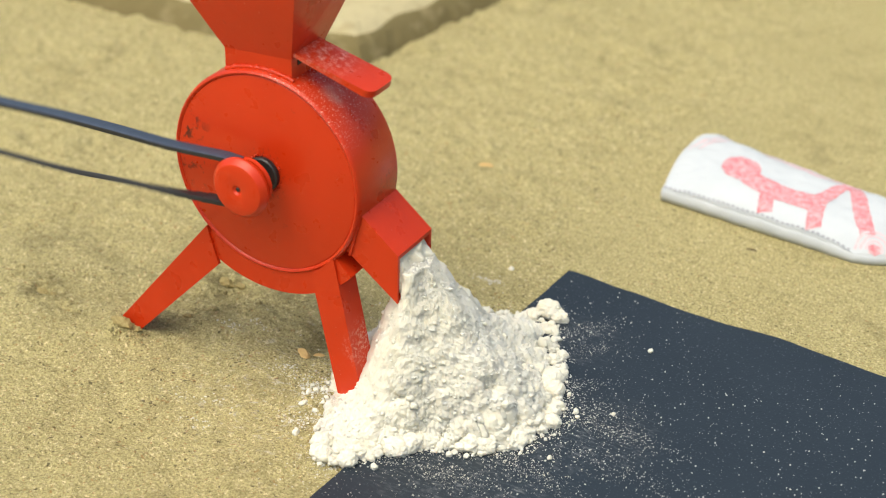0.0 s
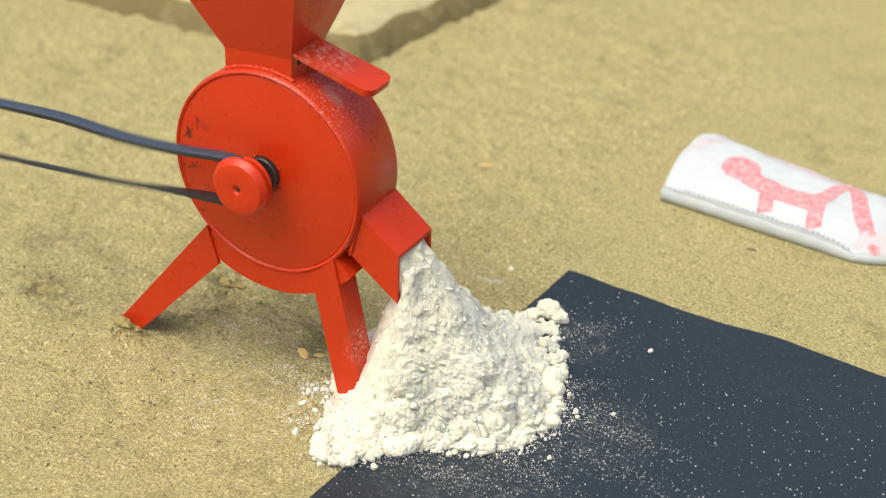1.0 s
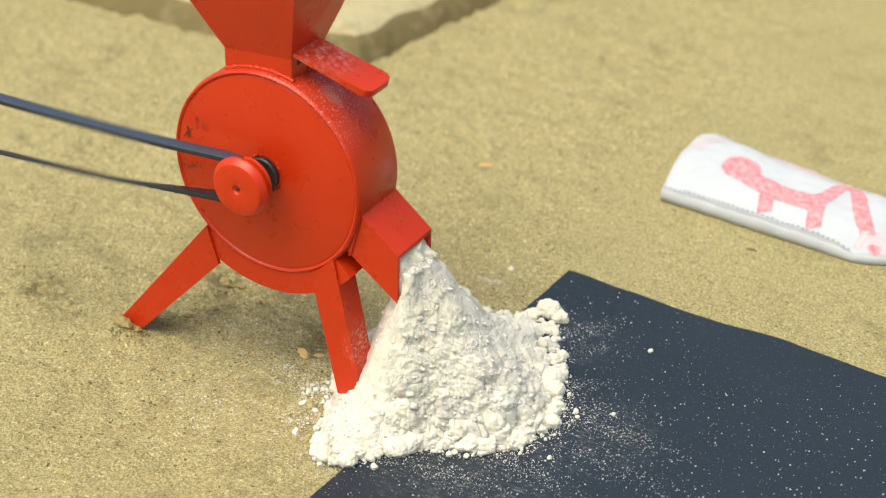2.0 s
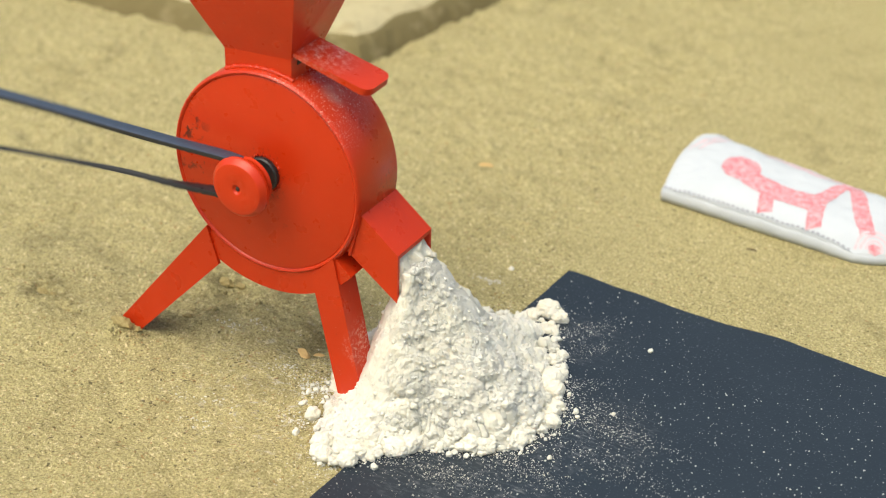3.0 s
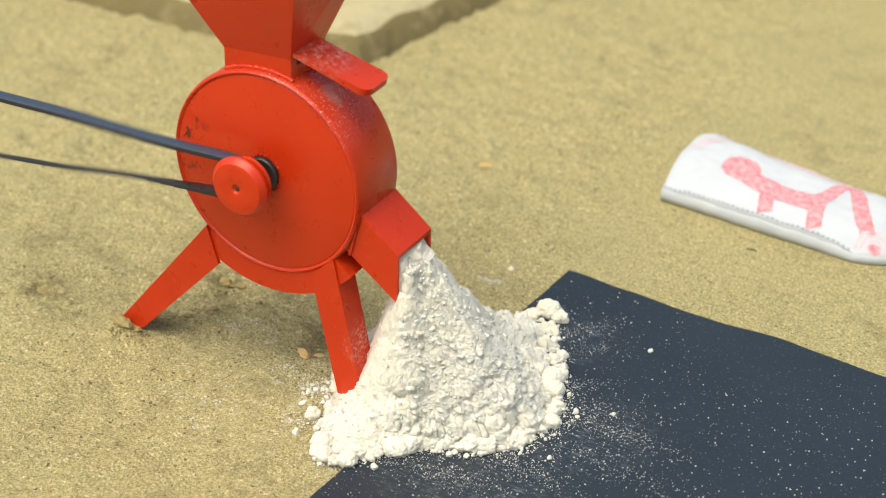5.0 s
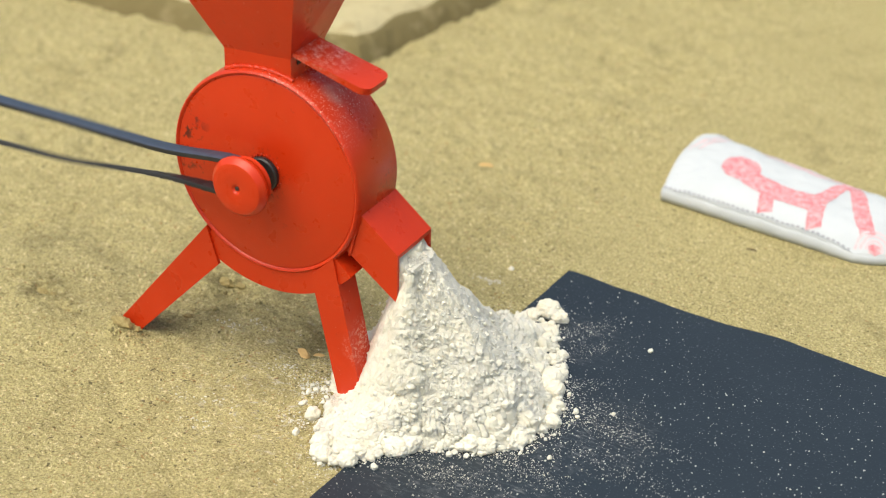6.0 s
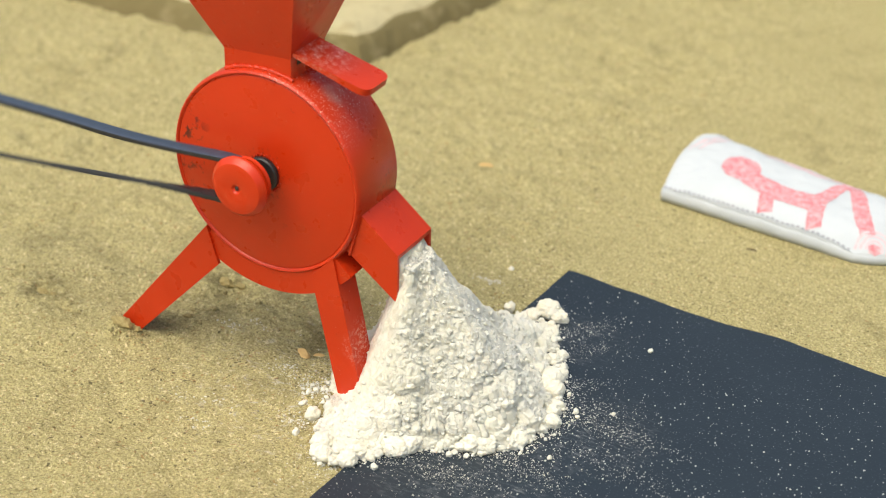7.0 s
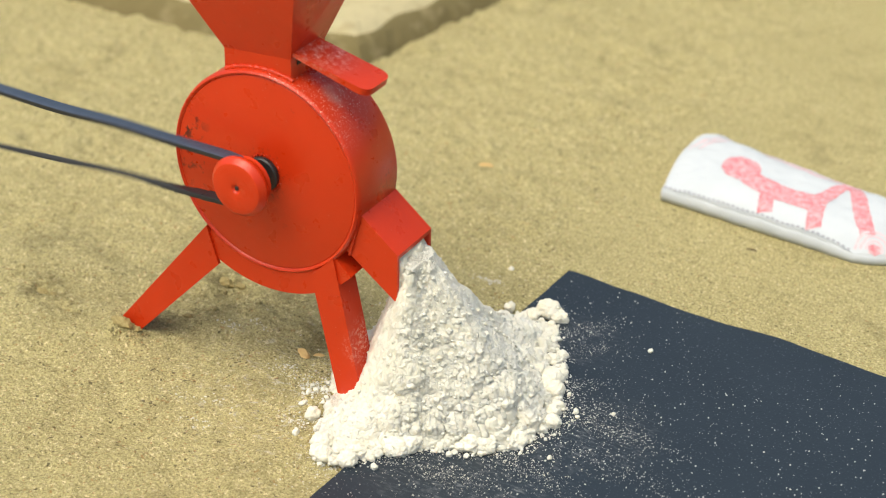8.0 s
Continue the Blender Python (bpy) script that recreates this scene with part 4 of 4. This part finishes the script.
def build_prints():
    ink = "faded pink printed stroke"
    round_ = [k / 8 - 1 for k in range(17)]
    sack_strip([(0.0298 + 0.0088 * c, 0.0298 + 0.0055 * c, 0.0012 + 0.0245 * math.sqrt(max(0.0, 1 - c * c))) for c in round_], "print", INK, ink)
    sack_strip([(0.0330, 0.0262, 0.0120), (0.0420, 0.0215, 0.0140), (0.0531, 0.0192, 0.0145), (0.0660, 0.0186, 0.0142), (0.0800, 0.0186, 0.0140)], "print", INK, ink)
    sack_strip([(0.0515, 0.0170, 0.0078), (0.0545, 0.0080, 0.0076), (0.0568, 0.0022, 0.0076)], "print", INK, ink)
    sack_strip([(0.0785, 0.0180, 0.0080), (0.0812, 0.0080, 0.0078), (0.0836, 0.0022, 0.0074)], "print", INK, ink)
    sack_strip([(0.0770, 0.0200, 0.0100), (0.0786, 0.0320, 0.0082), (0.0800, 0.0430, 0.0070), (0.0850, 0.0500, 0.0080)], "print", INK, ink)
    sack_strip([(0.0835, 0.0510, 0.0080), (0.0905, 0.0420, 0.0082), (0.0970, 0.0290, 0.0086), (0.1035, 0.0180, 0.0086), (0.1090, 0.0110, 0.0080)], "print", INK, ink)
    pale = "very pale pink printed line"
    sack_strip([(0.0280, 0.0580, 0.0012), (0.0476, 0.0530, 0.0040), (0.0649, 0.0505, 0.0046), (0.0830, 0.0500, 0.0030)], "print", INK_PALE, pale)
    for shift in (0.0, 0.0055):
        sack_strip([(-0.0062 + shift, 0.0400, 0.0012), (-0.0030 + shift, 0.0520, 0.0030), (0.0030 + shift, 0.0620, 0.0014)], "print", INK_PALE, pale)
    for reach in (0.0046, 0.0075, 0.0104):
        arc = [radians(10 + 19 * k) for k in range(11)]
        sack_strip([(0.1150 + 0.85 * reach * math.cos(a), 0.0055 + reach * math.sin(a), 0.0013) for a in arc if 0.0055 + reach * math.sin(a) > 0.0005], "print", INK_PALE, pale)
    sack_strip([(0.1125, 0.0045, 0.0030), (0.1150, 0.0060, 0.0050), (0.1180, 0.0075, 0.0030)], "print", INK, ink)


def build_stitches():
    """A dashed row of stitching along the front seam."""
    for k in range(38):
        a = 0.0010 + 0.105 * k / 38
        bm = bmesh.new()
        rows = []
        for j in range(4):
            u = a + 0.0016 * j / 3
            p = sack_top(u, 0.0016)
            p = Vector((p.x, 0.0002, p.z + 0.0002))
            rows.append([bm.verts.new(p + Vector((0, dy, dz))) for dy, dz in ((-0.0005, -0.0004), (-0.0003, 0.0000), (0.0001, 0.0002))])
        for p, q in zip(rows, rows[1:]):
            for i in range(2):
                bm.faces.new((p[i], p[i + 1], q[i + 1], q[i]))
        part("stitch", bm, THREAD, sack, "grey sewing thread" if k == 0 else "", smooth=80)


build_stitches()
build_prints()


# ---- small litter on the sand
def build_chip(name, x, y, size, turn, material, label, category):
    """A split flake or stem: a tapered, slightly bent sliver."""
    bm = bmesh.new()
    rows = []
    rng = random.Random(int(size * 1e6) + int(abs(x) * 1e5))
    for k in range(7):
        t = k / 6 - 0.5
        w = size * (0.07 if name == "twig" else 0.17) * (1 - (2 * t) ** 4) + size * 0.03
        bend = size * 0.10 * math.cos(t * 3) + rng.uniform(-0.02, 0.02) * size
        rows.append([bm.verts.new((t * size, bend + c * w, size * 0.02 + d * w * 0.55)) for c, d in ((-1, 0), (-0.5, 0.9), (0.5, 1.0), (1, 0), (0, -0.5))])
    for p, q in zip(rows, rows[1:]):
        for j in range(5):
            i = (j + 1) % 5
            bm.faces.new((p[j], p[i], q[i], q[j]))
    bm.faces.new(rows[0])
    bm.faces.new(rows[-1][::-1])
    ob = part(name, bm, material, smooth=50)
    ob.matrix_basis = pose(x, y, sand_height(x, y) + size * 0.06, 0, 0, turn)
    return tagged(ob, label, category, "litter on the sand")


build_chip("wood_chip", -0.0146, 0.2252, 0.0085, 20, CHIP, "pale straw-coloured wood chip lying on sand", "wood chip")
build_chip("wood_chip", -0.0010, 0.0262, 0.0110, -40, CHIP, "tan bark flake half sunk in sand", "wood chip")
build_chip("wood_chip", 0.0060, 0.0300, 0.0060, 15, CHIP, "small tan bark flake lying on sand", "wood chip")
build_chip("twig", 0.1417, 0.2155, 0.0060, 10, TWIG, "short dark twig lying on sand", "twig")
build_chip("twig", -0.0533, -0.0857, 0.0030, 60, TWIG, "tiny dark stem lying on sand", "twig")
build_chip("twig", -0.0470, -0.0240, 0.0035, 80, TWIG, "tiny dark stem lying on sand", "twig")
build_chip("twig", 0.0480, 0.2320, 0.0040, 100, TWIG, "tiny dark stem lying on sand", "twig")


def build_damp_clod(x, y, size, seed):
    """A lump of damp sand, broken and grainy."""
    bm = bmesh.new()
    bmesh.ops.create_icosphere(bm, subdivisions=4, radius=1.0)
    off = Vector((seed * 7.0, seed * 3.0, seed))
    for v in bm.verts:
        p = v.co.copy()
        k = 1 + 0.4 * noise.noise(p * 1.3 + off) + 0.22 * noise.noise(p * 3.1 + off) + 0.14 * noise.noise(p * 8 + off)
        v.co = Vector((p.x * 1.25, p.y * 0.8, p.z * 0.62)) * size * k
    ob = part("sand_clod", bm, DAMP, smooth=180)
    ob.location = (x, y, sand_height(x, y) + size * 0.22)
    tagged(ob, "dark broken sand clod, damp round the foot, for shade in crevices", "sand clod", "clods of damp sand")


# four heap round the foot; the rest stand in for shade in crevices
for k, (x, y, size) in enumerate(((-0.0800, -0.0042, 0.0034), (-0.0765, -0.0050, 0.0024), (-0.0730, -0.0020, 0.0020), (-0.0850, -0.0020, 0.0020), (-0.1345, 0.0040, 0.0030), (-0.1265, 0.0030, 0.0018), (-0.0660, 0.0580, 0.0034), (-0.0560, 0.0560, 0.0022), (0.0080, 0.0400, 0.0030), (-0.0600, 0.0200, 0.0020))):
    build_damp_clod(x, y, size, k + 1)


def build_sand_clods():
    rng = random.Random(55)
    clods = Crumbs()
    for cx, cy, wide, count in ((-0.080, -0.006, 0.006, 60), (-0.062, 0.012, 0.008, 40), (-0.050, 0.045, 0.020, 50), (-0.120, 0.010, 0.025, 60), (-0.02, -0.01, 0.05, 150), (-0.09, -0.06, 0.05, 120), (0.0, 0.10, 0.05, 80)):
        for k in range(count):
            x, y = cx + rng.gauss(0, wide), cy + rng.gauss(0, wide * 0.6)
            size = rng.uniform(0.0003, 0.0008) * (1.9 if rng.random() < 0.08 and wide < 0.03 else 1)
            clods.add((x, y, sand_height(x, y) + size * 0.2), size, rng)
    tagged(clods.finish("sand_crumbs", SAND, "loose crumbs of damp sand round the legs"), category="sand")


build_sand_clods()


# ---- what moves
def motions():
    walk(mill, [(0.0, pose(0, 0, 0)), (3.0, pose(0, 0, 0, 0, -0.05, 0)), (6.0, pose(0, 0, 0, 0, -0.12, 0)), (8.0, pose(0, 0, 0, 0, -0.1, 0))])
    gate_rows = []
    for k in range(0, 81):
        t = k / 10
        slip = -0.0016 * min(1.0, t / 3.5)
        gate_rows.append((t, GATE_POSE @ pose(slip + 0.00008 * math.sin(k * 2.3), 0, 0, 0.3 * math.sin(k * 1.7), 0.3 * math.sin(k * 2.9), 0)))
    walk(gate, gate_rows)
    centre = pose(-0.0012, 0, AXIS + 0.0009)
    wobble = 0.00045
    walk(pulley, [(n / FPS, pose(wobble * math.cos(n * 2.1), 0, wobble * math.sin(n * 2.1)) @ centre @ pose(0, 0, 0, 0, 58 * n, 0)) for n in range(241)])
    for strand in ("upper", "lower"):
        for k, ob in enumerate(links[strand]):
            walk(ob, link_rows(strand, k))
    for ob, *how in FLOW:
        walk(ob, flow_rows(*how))
    inside = pose(0.0560, 0.0060, 0.0130)
    walk(roller, [(0.0, inside), (1.9, inside), (2.1, pose(0.0490, -0.0060, 0.0110, 40, -30, 0)), (2.3, pose(0.0420, -0.0120, 0.0050, 80, -70, 10)), (2.6, pose(0.0345, -0.0160, 0.0026, 130, -100, 10)), (2.8, pose(0.0330, -0.0168, 0.0024, 140, -110, 10)), (8.0, pose(0.0330, -0.0168, 0.0024, 140, -110, 10))])
    inside = pose(0.0640, 0.0350, 0.0300)
    walk(tumbler, [(0.0, inside), (5.8, inside), (6.0, pose(0.0655, 0.0560, 0.0290, -40, 0, 0)), (6.2, pose(0.0660, 0.0800, 0.0150, -100, 0, 0)), (6.4, pose(0.0662, 0.0980, 0.0055, -160, 10, 0)), (6.6, pose(0.0660, 0.1010, 0.0042, -180, 10, 0)), (8.0, pose(0.0660, 0.1010, 0.0042, -180, 10, 0))])
    walk(fresh, [(0.0, pose(0, 0, -0.0060)), (3.0, pose(0, 0, -0.0030)), (6.0, pose(0, 0, -0.0005)), (8.0, pose(0, 0, 0))])


motions()
